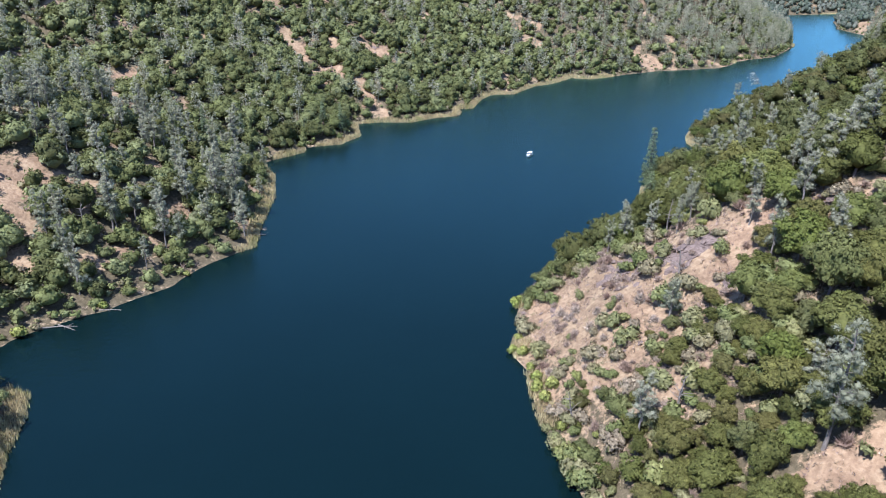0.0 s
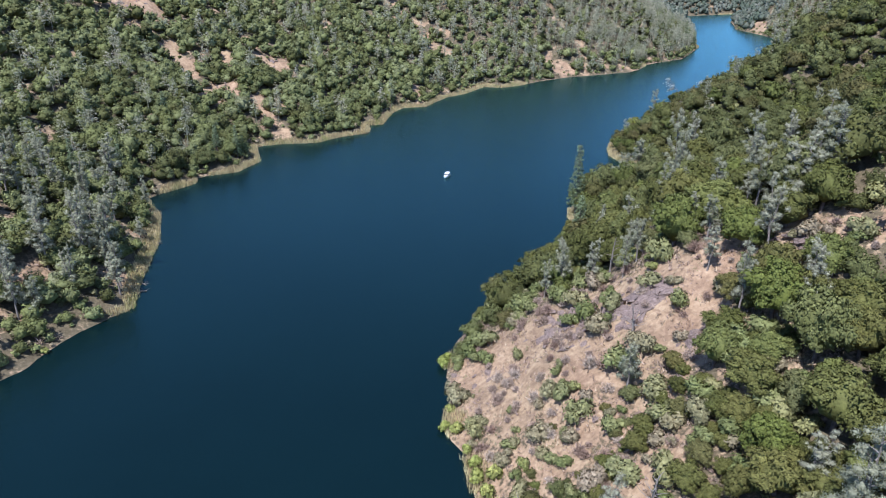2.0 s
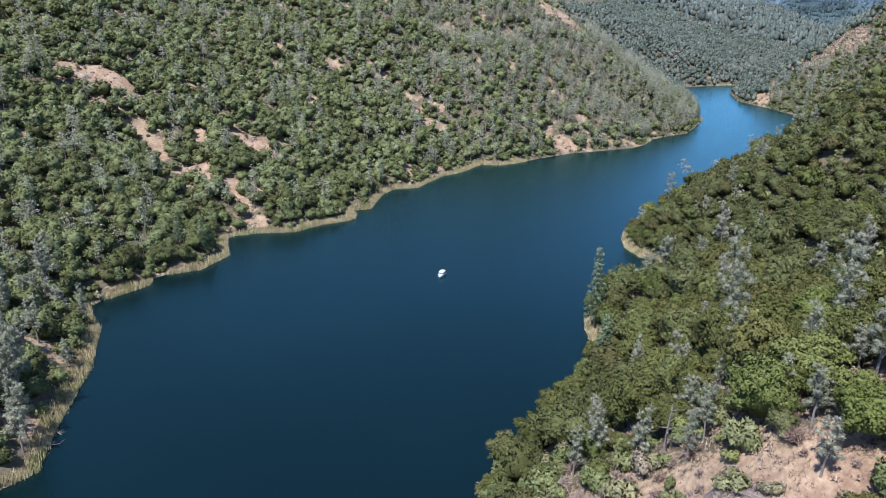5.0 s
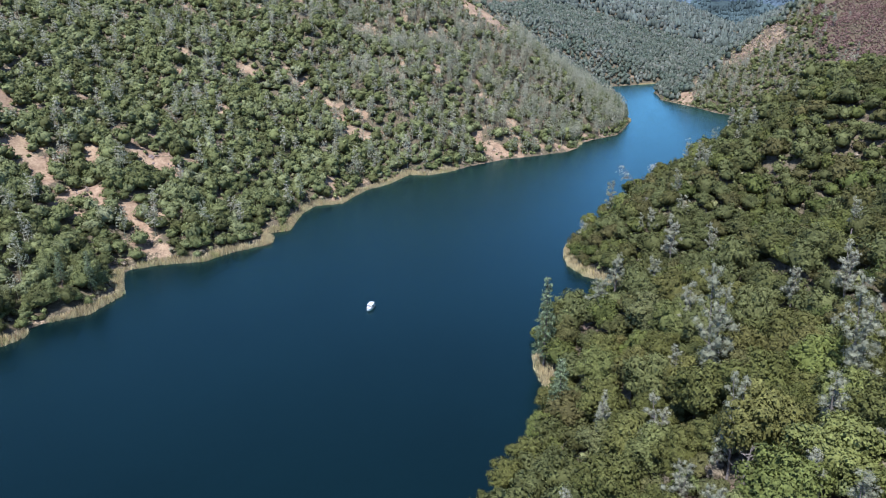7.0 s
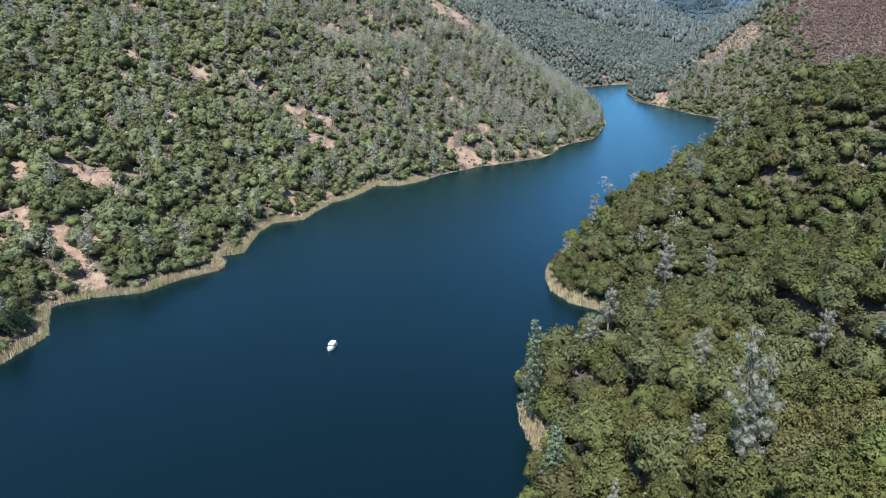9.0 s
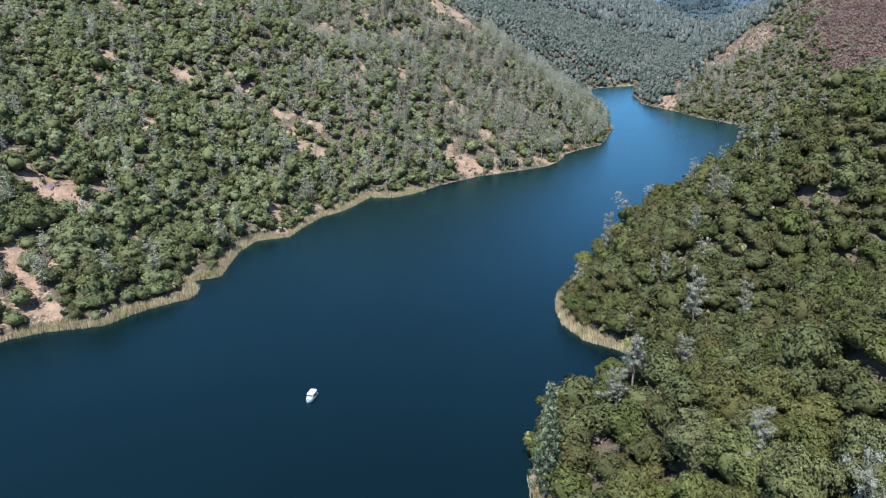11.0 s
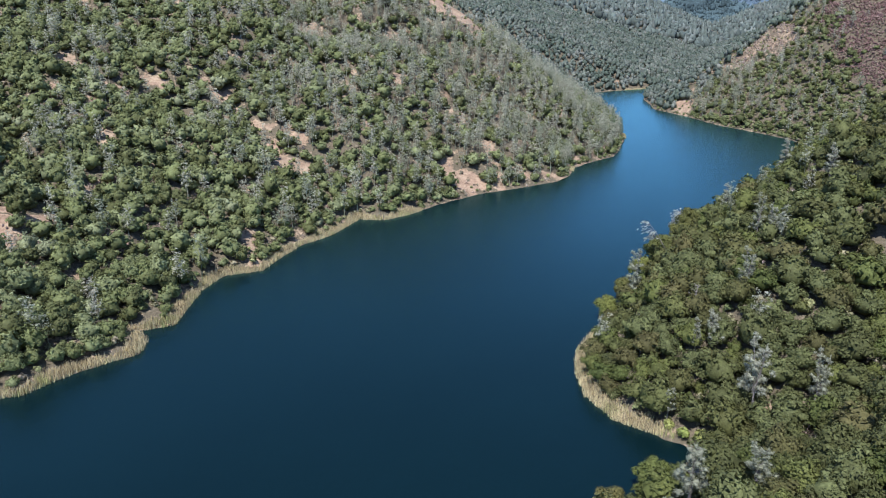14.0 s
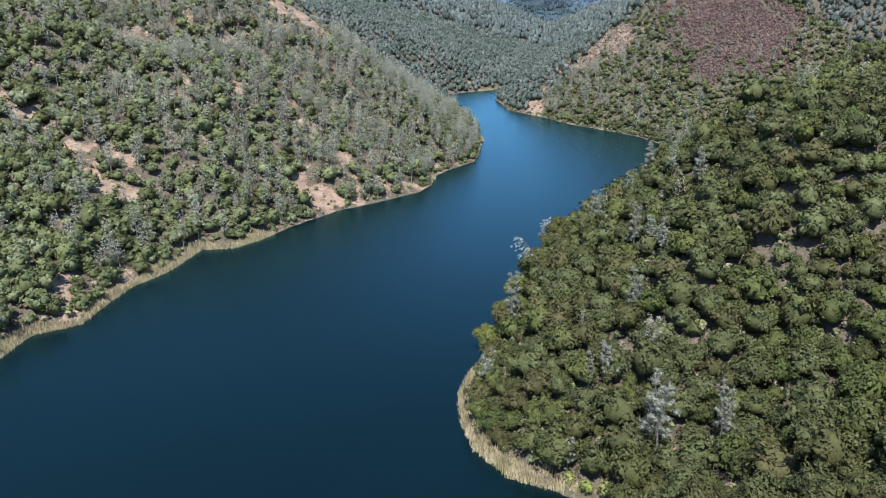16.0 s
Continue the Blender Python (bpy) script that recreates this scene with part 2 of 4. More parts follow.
# creeks that cut the slopes: x, y, floor
CREEKS = [
    [(154, 351, 0), (205, 340, 17), (265, 318, 45), (350, 290, 90)],
    [(480, 668, 0), (560, 655, 14), (680, 640, 45), (860, 640, 100)],
    [(615, 1120, 1), (700, 1220, 4), (860, 1420, 7), (1150, 1750, 20), (1700, 2500, 42), (2700, 3900, 60)],
    [(10, 462, 0), (-20, 520, 20), (-60, 600, 48), (-110, 720, 95)],
]
# slopes of the banks: x, y, reach, rise over run
SLOPES = [(60, 130, 70, 0.78), (80, 190, 60, 0.74), (140, 260, 60, 0.62), (210, 370, 60, 0.50), (260, 460, 70, 1.0), (400, 560, 90, 0.7), (570, 750, 110, 0.80),
          (560, 900, 110, 0.95), (-130, 240, 90, 0.52), (-100, 480, 120, 0.47), (60, 620, 110, 0.46), (170, 690, 75, 0.76), (-40, 700, 80, 0.41), (310, 780, 90, 0.88),
          (420, 1000, 150, 0.5), (800, 1100, 200, 0.5), (500, 1500, 400, 0.4), (1400, 1500, 500, 0.4), (-500, 900, 400, 0.4), (0, -200, 200, 0.5)]


def along(px, py, line):
    """Distance to a polyline, and how far along it (in its vertices) the nearest place lies."""
    best, where = np.full(px.shape, 1e9), np.zeros(px.shape)
    for i, (a, b) in enumerate(zip(line[:-1], line[1:])):
        ax, ay, bx, by = a[0], a[1], b[0] - a[0], b[1] - a[1]
        t = np.clip(((px - ax) * bx + (py - ay) * by) / (bx * bx + by * by), 0, 1)
        d = np.hypot(px - ax - t * bx, py - ay - t * by)
        near = d < best
        best, where = np.where(near, d, best), np.where(near, i + t, where)
    return best, where


def waves(x, y, size, seed):
    """Smooth random relief between -1 and 1, of the given size in metres."""
    rng = np.random.default_rng(seed)
    out, total = np.zeros(np.shape(x)), 0.0
    for octave in range(4):
        s, w = size / 1.9 ** octave, 0.55 ** octave
        for _ in range(4):
            ang, ph, sc = rng.uniform(0, 2 * np.pi), rng.uniform(0, 2 * np.pi), rng.uniform(0.75, 1.3)
            u, v = x * np.cos(ang) + y * np.sin(ang), -x * np.sin(ang) + y * np.cos(ang)
            out = out + w * 0.5 * np.sin(2 * np.pi * u / (s * sc) + ph + 1.2 * np.sin(2 * np.pi * v / (s * 1.7) + ph * 3))
        total += w
    return out / total


def from_shore(x, y):
    """Metres from the shoreline, positive on land."""
    x, y = np.asarray(x, float), np.asarray(y, float)
    ring = np.vstack([LAKE, LAKE[:1]])
    d, _ = along(x, y, ring)
    inside = np.zeros(x.shape, bool)
    for a, b in zip(ring[:-1], ring[1:]):
        cross = (a[1] > y) != (b[1] > y)
        if b[1] != a[1]:
            inside ^= cross & (x < (b[0] - a[0]) * (y - a[1]) / (b[1] - a[1]) + a[0])
    return np.where(inside, -d, d)


def height(x, y, d=None):
    x, y = np.asarray(x, float), np.asarray(y, float)
    d = from_shore(x, y) if d is None else d
    d = d + 0.7 * waves(x, y, 14, 5) * np.clip(1 - np.abs(d) / 30, 0, 1)
    w = k = 0
    for sx, sy, reach, slope in SLOPES:
        g = np.exp(-((x - sx) ** 2 + (y - sy) ** 2) / (2 * reach * reach)) + 1e-9
        w, k = w + g, k + g * slope
    k = k / w
    dd = np.maximum(d, 0)
    rise = np.minimum(dd, 3) * 0.25 + np.maximum(dd - 3, 0) * k * (1 + 0.16 * waves(x, y, 170, 7) * np.clip(dd / 60, 0, 1))
    for line in CREEKS:
        cd, cw = along(x, y, line)
        floor = np.interp(cw, range(len(line)), [p[2] for p in line])
        c = floor + cd * k * 0.85
        s = 7.0
        q = np.clip(0.5 + 0.5 * (c - rise) / s, 0, 1)
        rise = np.where(dd > 0, c * (1 - q) + rise * q - s * q * (1 - q) * 0.5 * np.clip(dd / 20, 0, 1), rise)
    rise = rise + waves(x, y, 45, 9) * np.clip((dd - 4) / 25, 0, 1) * 2.6 + waves(x, y, 11, 11) * np.clip((dd - 2) / 12, 0, 1) * 0.5
    shoulder = np.where((x > 40) & (x < 430) & (y < 520), 70.0, 1e6)
    rise = np.where(rise > shoulder, shoulder + (rise - shoulder) * 0.22, rise)
    rise = np.where(rise > 130, 130 + (rise - 130) * 0.35, rise)
    return np.where(d > 0, np.maximum(rise, 0.02 * dd), np.maximum(d * 0.45, -14.0))

# clearings of bare soil across the lake, as strokes: from x, y to x, y, half-width
BARE_SCREE = [(-160, 546, -129, 541, 9), (-139, 522, -123, 513, 3), (-117, 504, -110, 511, 4), (-112, 513, -109, 503, 3), (-109, 503, -98, 498, 3), (-98, 498, -93, 479, 4), (-93, 479, -87, 470, 3),
              (-86, 466, -78, 459, 4), (-79, 513, -78, 505, 4), (-73, 482, -67, 471, 3.5), (-68, 538, -62, 532, 3), (-56, 547, -52, 548, 3), (-55, 523, -41, 505, 7), (-41, 505, -31, 508, 3)]
BARE_WEST = [(-33, 519, -29, 526, 3), (-56, 470, -54, 459, 3.5), (-54, 459, -46, 451, 3.5), (-39, 460, -38, 459, 3), (-44, 439, -36, 436, 3.5), (-47, 690, -44, 686, 6), (-21, 677, -19, 677, 3), (-6, 695, 1, 694, 3.5),
             (5, 681, 6, 679, 2.5), (26, 700, 32, 688, 3), (34, 685, 43, 690, 3), (52, 659, 69, 652, 2.5), (73, 653, 83, 639, 4), (65, 643, 69, 614, 4), (69, 614, 81, 617, 4), (91, 623, 93, 622, 3), (46, 542, 48, 533, 4)]
BARE_NORTH = [(154, 709, 152, 698, 3), (163, 693, 164, 692, 3), (186, 704, 186, 702, 4), (217, 720, 218, 718, 3), (202, 657, 202, 653, 4), (169, 636, 177, 619, 6), (181, 633, 186, 626, 5), (200, 632, 199, 625, 4),
              (222, 637, 223, 635, 3), (235, 639, 248, 640, 3.5), (224, 834, 242, 820, 13), (254, 850, 230, 832, 12), (216, 824, 234, 808, 8), (514, 906, 507, 884, 7), (669, 1165, 660, 1150, 9), (512, 1275, 516, 1276, 4), (566, 1145, 570, 1143, 3)]
BARE_CREST = [(224, 834, 242, 820, 14), (254, 850, 230, 832, 13)]
BARE_BEND = [(-148, 227, -138, 210, 5), (-147, 226, -141, 234, 2.5), (-134, 235, -121, 239, 3), (-129, 227, -123, 225, 4.5), (-132, 209, -131, 208, 3), (-135, 197, -129, 197, 2.5), (-115, 203, -111, 205, 3.5), (-119, 196, -118, 195, 2),
             (-210, 354, -206, 367, 4), (-169, 377, -164, 376, 7), (-162, 339, -160, 337, 4), (-152, 320, -145, 348, 3), (-139, 366, -137, 367, 3), (-179, 452, -178, 454, 4), (-106, 214, -105, 214, 2)]
BARE_FAR = [(x0, y0, x1, y1, r if r > 5 else r * 0.85) for x0, y0, x1, y1, r in BARE_SCREE + BARE_WEST + BARE_NORTH + BARE_BEND]
# the open knoll on the east bank and the worn ground above it
BARE_KNOLL = [(45, 182, 72, 162, 9), (50, 163, 67, 156, 9), (42, 160, 38, 182, 11), (70, 158, 79, 160, 5), (84, 156, 97, 152, 5), (97, 152, 106, 150, 3), (47, 125, 57, 128, 4), (68, 93, 72, 91, 4.5), (29, 168, 28, 182, 6), (42, 141, 45, 143, 4)]
# open ground on the east bank: x, y, half-width, half-depth
BARE_EAST = [(674, 1154, 15, 18), (512, 895, 8, 11), (583, 1015, 10, 12), (180, 346, 2.2, 2.2), (172, 352, 2.2, 3)]
SPARSE = [(612, 880, 16, 26), (588, 902, 24, 14)]
RUSTY = [(640, 756, 56, 78), (678, 835, 44, 66), (586, 730, 14, 22), (573, 716, 9, 14), (676, 738, 30, 26)]
REEDS = [(-97, 128, 18), (-103, 142, 8), (-72, 262, 30), (-76, 300, 30), (-85, 335, 10), (-80, 356, 12), (-55, 380, 16), (-50, 410, 16), (-35, 428, 16), (-10, 437, 16), (10, 452, 12),
         (20, 478, 20), (35, 512, 16), (60, 530, 20), (85, 558, 18), (104, 580, 12), (130, 582, 14), (89, 298, 9), (87, 285, 7), (152, 415, 9), (141, 397, 13), (138, 378, 12),
         (144, 364, 8), (374, 776, 10), (485, 673, 8), (270, 664, 6), (24, 195, 4), (22, 168, 5), (25, 150, 6), (28, 138, 6), (590, 1105, 26), (628, 1120, 24), (655, 1135, 14)]


def in_patches(x, y, patches, ragged=0.35, seed=21):
    """How deep a place lies in the nearest of these oval patches: 1 at the middle, 0 at its ragged rim."""
    r = np.full(np.shape(x), 9.0)
    for cx, cy, a, b in patches:
        u, v = x - cx, y - cy
        c, s = math.cos(0.3), math.sin(0.3)
        r = np.minimum(r, np.hypot((u * c - v * s) / a, (u * s + v * c) / b))
    return 1 - r * (1 + ragged * waves(x, y, 9, seed))


def in_strokes(x, y, strokes, ragged=0.35, seed=21):
    """The same for long, narrow patches."""
    r = np.full(np.shape(x), 9.0)
    for x0, y0, x1, y1, half in strokes:
        d, _ = along(x, y, [(x0, y0), (x1, y1)])
        r = np.minimum(r, d / half)
    return 1 - r * (1 + ragged * waves(x, y, 9, seed))


def overhead(x, y):
    """How far a tall plant here would stand in a far clearing or rise in front of one."""
    ux, uy = x - 15, y - 120
    n = np.hypot(ux, uy) + 1e-6
    far = np.clip((n - 150) / 300, 0.35, 1.0)
    return np.maximum.reduce([in_strokes(x + ux / n * k * far, y + uy / n * k * far, BARE_FAR, 0.5) for k in (0.0, 3.5, 7.0)] + [in_strokes(x + ux / n * k, y + uy / n * k, BARE_CREST, 0.3) for k in (0.0, 7.0, 14.0, 21.0, 28.0)]) - 0.12


def flecks(x, y):
    """Small gaps of open soil among the trees of the west bank."""
    return waves(x, y, 38, 83) + 0.25 * waves(x, y, 9, 85) - 0.62


def reed_belt(x, y):
    best = np.full(np.shape(x), -9.0)
    for cx, cy, r in REEDS:
        best = np.maximum(best, 1 - np.hypot(x - cx, y - cy) / r)
    return best


# ---- mesh helpers ----


def joined_mesh(name, verts, tris=None, quads=None, normals=None, tint=None, smooth=False):
    """A mesh from arrays of vertices, triangles and quads, with a tint for each vertex if given."""
    tris = np.zeros((0, 3), int) if tris is None else np.asarray(tris, int)
    quads = np.zeros((0, 4), int) if quads is None else np.asarray(quads, int)
    me = bpy.data.meshes.new(name)
    me.vertices.add(len(verts))
    me.vertices.foreach_set("co", np.ascontiguousarray(verts, np.float32).ravel())
    loops = np.concatenate([tris.ravel(), quads.ravel()])
    me.loops.add(len(loops))
    me.loops.foreach_set("vertex_index", loops.astype(np.int32))
    n = len(tris) + len(quads)
    me.polygons.add(n)
    starts = np.concatenate([np.arange(len(tris)) * 3, len(tris) * 3 + np.arange(len(quads)) * 4])
    me.polygons.foreach_set("loop_start", starts.astype(np.int32))
    me.polygons.foreach_set("use_smooth", np.full(n, smooth))
    if tint is not None:
        me.attributes.new("tint", "FLOAT", "POINT").data.foreach_set("value", np.asarray(tint, np.float32))
    me.update(calc_edges=True)
    if normals is not None:
        me.attributes.new("custom_normal", "FLOAT_VECTOR", "POINT").data.foreach_set("vector", np.ascontiguousarray(normals, np.float32).ravel())
    return me


def thing(name, label, category, group="", kind=""):
    return tagged(new(name), label, category, group, kind)


def part(name, data, material, parent, label=""):
    """Links a mesh (or a bmesh) as one part of a thing."""
    if isinstance(data, bmesh.types.BMesh):
        me = bpy.data.meshes.new(name)
        data.to_mesh(me)
        data.free()
        data = me
    if not data.materials:
        data.materials.append(material)
    ob = new(name, data)
    ob.parent = parent
    return tagged(ob, label)


def merge(*pieces):
    """Joins (verts, tris, quads) pieces, and their normals where all have them."""
    v, t, q, n = [], [], [], 0
    for p in pieces:
        v.append(p[0]), t.append(np.asarray(p[1], int).reshape(-1, 3) + n), q.append(np.asarray(p[2], int).reshape(-1, 4) + n)
        n += len(p[0])
    out = np.vstack(v), np.vstack(t), np.vstack(q)
    return out + (np.vstack([p[3] for p in pieces]),) if all(len(p) > 3 for p in pieces) else out


def ball(level):
    bm = bmesh.new()
    bmesh.ops.create_icosphere(bm, subdivisions=level, radius=1.0)
    v = np.array([tuple(p.co) for p in bm.verts])
    f = np.array([[p.index for p in fa.verts] for fa in bm.faces])
    bm.free()
    return v, f


BALLS = {1: ball(1), 2: ball(2), 3: ball(3)}


def lump(rng, centre, radii, level, rough=0.18):
    v, f = BALLS[level]
    ph = rng.uniform(0, 6, 6)
    k = 1 + rough * (np.sin(v[:, 0] * 3.1 + ph[0]) * np.sin(v[:, 1] * 2.7 + ph[1]) + np.sin(v[:, 2] * 4.3 + ph[2] + v[:, 0] * 2)) + rng.normal(0, rough * 0.35, len(v))
    return v * k[:, None] * np.asarray(radii) + np.asarray(centre), f, np.zeros((0, 4), int), v


def unit(v):
    return v / (np.linalg.norm(v, axis=-1, keepdims=True) + 1e-9)


def sprays(rng, lobes, n, size, jitter=0.55, shell=(0.88, 1.12), low=-0.45, slim=1.0, heart=None, soft=0.7):
    """Small sprays of leaves over the lobes of a crown; they catch the light as the rounded head that they belong to."""
    c, r = np.array([l[0] for l in lobes], float), np.array([l[1] for l in lobes], float)
    area = r[:, 0] * r[:, 1] + r[:, 0] * r[:, 2]
    pick = rng.choice(len(lobes), n * 2, p=area / area.sum())
    d = unit(rng.normal(size=(n * 2, 3)))
    d[:, 2] = np.where(d[:, 2] < low, -d[:, 2], d[:, 2])
    p = c[pick] + d * r[pick] * rng.uniform(*shell, n * 2)[:, None]
    deep = np.zeros(n * 2, bool)
    for i in range(len(lobes)):
        deep |= (np.linalg.norm((p - c[i]) / r[i], axis=1) < 0.8) & (pick != i)
    keep = np.flatnonzero(~deep)[:n]
    p, d, m = p[keep], d[keep], len(keep)
    nrm = unit(d + rng.normal(0, jitter, (m, 3)) + np.array([0, 0, 0.25]))
    a = unit(np.cross(nrm, rng.normal(size=(m, 3))))
    b = np.cross(nrm, a)
    s = size * rng.uniform(0.6, 1.3, (m, 1))
    ks = rng.uniform(0.6, 1.3, (m, 3, 1))
    tri = np.stack([p + a * s * ks[:, 0], p + (-0.5 * a + 0.87 * slim * b) * s * ks[:, 1], p - (0.5 * a + 0.87 * slim * b) * s * ks[:, 2]], 1)
    tri += nrm[:, None] * rng.normal(0, 0.15, (m, 3, 1)) * size
    head = unit(p - (c.mean(0) if heart is None else np.asarray(heart)))
    lit = unit((0.5 * d + 0.5 * head) * soft + nrm * (1 - soft))
    face = np.cross(tri[:, 1] - tri[:, 0], tri[:, 2] - tri[:, 0])
    turn = (face * lit).sum(1) < 0
    tri[turn] = tri[turn][:, ::-1]
    return tri.reshape(-1, 3), np.arange(m * 3).reshape(-1, 3), np.zeros((0, 4), int), np.repeat(lit, 3, 0)


def limb(p0, p1, r0, r1, sides=6, bend=0.0, rng=None):
    """A tapered branch in three lengths."""
    p0, p1 = np.asarray(p0, float), np.asarray(p1, float)
    ax = p1 - p0
    u = np.cross(ax, (0.3, 0.9, 0.1))
    u /= np.linalg.norm(u)
    w = np.cross(ax / np.linalg.norm(ax), u)
    ang = np.arange(sides) * 2 * np.pi / sides
    rings = []
    for k in range(4):
        f = k / 3
        off = u * bend * math.sin(f * math.pi) * np.linalg.norm(ax)
        rad = (r0 + (r1 - r0) * f) * (1.35 if k == 0 else 1.0)
        rings.append(p0 + ax * f + off + rad * (np.cos(ang)[:, None] * u + np.sin(ang)[:, None] * w))
    v = np.vstack(rings)
    q = [(k * sides + i, k * sides + (i + 1) % sides, (k + 1) * sides + (i + 1) % sides, (k + 1) * sides + i) for k in range(3) for i in range(sides)]
    return v, np.zeros((0, 3), int), np.array(q)


# ---- kinds of plants, about one metre of scale each: (crown, wood) ----


def oak_shape(rng, cards, size, heads, rough=0.16):
    """An evergreen oak 8 m across and 8 m high: a domed crown of billowing boughs, each with rounded heads of leaves, on a short forked trunk."""
    boughs = 9 if heads > 20 else 7 if heads > 6 else 5
    mid = np.array((0, 0, 3.9))
    parts, lumps = [], []
    for i in range(boughs):
        up = 1.0 - (i + 0.4) / boughs * 1.45
        a = i * 2.39996 + rng.uniform(-0.4, 0.4)
        flat = math.sqrt(max(1 - up * up, 0))
        way = np.array((flat * math.cos(a), flat * math.sin(a), up))
        out, big = rng.uniform(0.85, 1.2), rng.uniform(1.25, 1.8) * (1.12 if boughs < 7 else 1.0)
        at = mid + way * (2.15, 2.15, 1.9) * out
        parts.append((at, (big, big, big * rng.uniform(0.75, 0.95))))
        lumps.append(lump(rng, at, np.array(parts[-1][1]) * 0.56, 2 if heads > 20 else 1, rough))
        for _ in range(heads // boughs):
            tip = unit(way * 0.8 + rng.normal(0, 0.75, 3) + (0, 0, 0.2))
            small = big * rng.uniform(0.34, 0.58)
            parts.append((at + tip * big * (0.85, 0.85, 0.72), (small, small, small * rng.uniform(0.7, 0.95))))
            if heads > 20:
                lumps.append(lump(rng, parts[-1][0], np.array(parts[-1][1]) * 0.62, 1, rough))
    core = lump(rng, mid, (2.6, 2.6, 2.3), 1, 0.12)
    crown = merge(core, *lumps, sprays(rng, parts, cards, size, 0.5, (0.66, 1.12), heart=mid + (0, 0, 0.2)))
    wood = [limb((0, 0, -1.2), (0.2, 0.1, 2.6), 0.34, 0.22, 7, 0.05)]
    for i in range(4):
        a = i * 1.6 + rng.uniform(0, 0.6)
        wood.append(limb((0.2, 0.1, 2.2), (1.7 * math.cos(a), 1.7 * math.sin(a), 4.4), 0.17, 0.07, 5, 0.08))
    return crown, merge(*wood)


def grey_pine_shape(rng, cards, size, level=0, stems=2):
    """A grey foothill pine 18 m high: a broad, soft, forked crown of grey-green plumes on a pale trunk."""
    wood, tufts = [limb((0, 0, -1.5), (0.4, 0.2, 8), 0.34, 0.22, 7, 0.03)], []
    for s in range(stems):
        a0 = s * 3.1 + rng.uniform(0, 1)
        top = np.array((1.5 * math.cos(a0) + 0.4, 1.5 * math.sin(a0) + 0.2, rng.uniform(14.0, 18.5)))
        base = np.array((0.4, 0.2, rng.uniform(4.5, 6.5)))
        wood.append(limb(base, top, 0.22, 0.05, 5, 0.04))
        for k in range(13):
            f = (k + rng.uniform(0, 0.8)) / 13.5
            at = base + (top - base) * f
            a = k * 2.4 + rng.uniform(0, 1)
            reach = (3.3 - 2.6 * f) * rng.uniform(0.55, 1.1)
            tip = at + np.array((reach * math.cos(a), reach * math.sin(a), rng.uniform(0.4, 1.5)))
            wood.append(limb(at, tip, 0.08, 0.03, 4, 0.06))
            r = rng.uniform(0.62, 0.95) * (1.25 - 0.5 * f)
            for g, w in ((1.0, 1.0), (0.72, 0.95), (0.42, 0.8)):
                side = rng.normal(0, 0.35, 3)
                tufts.append((at * (1 - g) + tip * g + side, (r * w, r * w, r * w * rng.uniform(0.5, 0.8))))
        tufts.append((top, (0.5, 0.5, 1.1)))
    cores = [lump(rng, c, np.array(r) * 0.55, 1, 0.3) for c, r in tufts[::1 if cards > 1000 else 8]]
    return merge(*cores, sprays(rng, tufts, cards, size, 0.6, (0.4, 1.3), -0.9, 0.3, heart=(0.4, 0.2, 9), soft=0.6)), merge(*wood)


def conifer_shape(rng, cards, size):
    """A dark green conifer 22 m high with layered whorls of branches."""
    tufts, wood = [], [limb((0, 0, -1), (0, 0, 22), 0.36, 0.04, 7, 0.01)]
    for k in range(15):
        h = 4 + k * 1.2
        reach = (1 - (k / 16) ** 1.3) * 2.8 + 0.35
        for j in range(5):
            a = j * 1.257 + k * 0.7 + rng.uniform(0, 0.5)
            r = reach * rng.uniform(0.65, 1.1)
            wood.append(limb((0, 0, h), (r * math.cos(a), r * math.sin(a), h + 0.2), 0.06, 0.02, 4))
            for f in (0.55, 0.95):
                tufts.append(((r * f * math.cos(a), r * f * math.sin(a), h + 0.3), (0.75 * (1.15 - 0.03 * k), 0.75 * (1.15 - 0.03 * k), 0.45)))
    return sprays(rng, tufts, cards, size, 0.8, (0.4, 1.1), -0.9, 0.6), merge(*wood)


def brush_shape(rng, cards, size, level, lobes=4):
    """A chaparral bush 3 m across."""
    parts = [((rng.uniform(-0.8, 0.8), rng.uniform(-0.8, 0.8), rng.uniform(0.7, 1.3)), (rng.uniform(0.6, 1.0),) * 2 + (rng.uniform(0.5, 0.9),)) for _ in range(lobes)]
    core = [lump(rng, c, np.array(r) * 0.8, level, 0.2) for c, r in parts]
    wood = [limb((0, 0, -0.5), (0.6 * math.cos(a), 0.6 * math.sin(a), 1.1), 0.07, 0.03, 4) for a in (0.3, 2.2, 4.4)]
    return merge(*core, sprays(rng, parts, cards, size, 0.7, (0.8, 1.25))), merge(*wood)


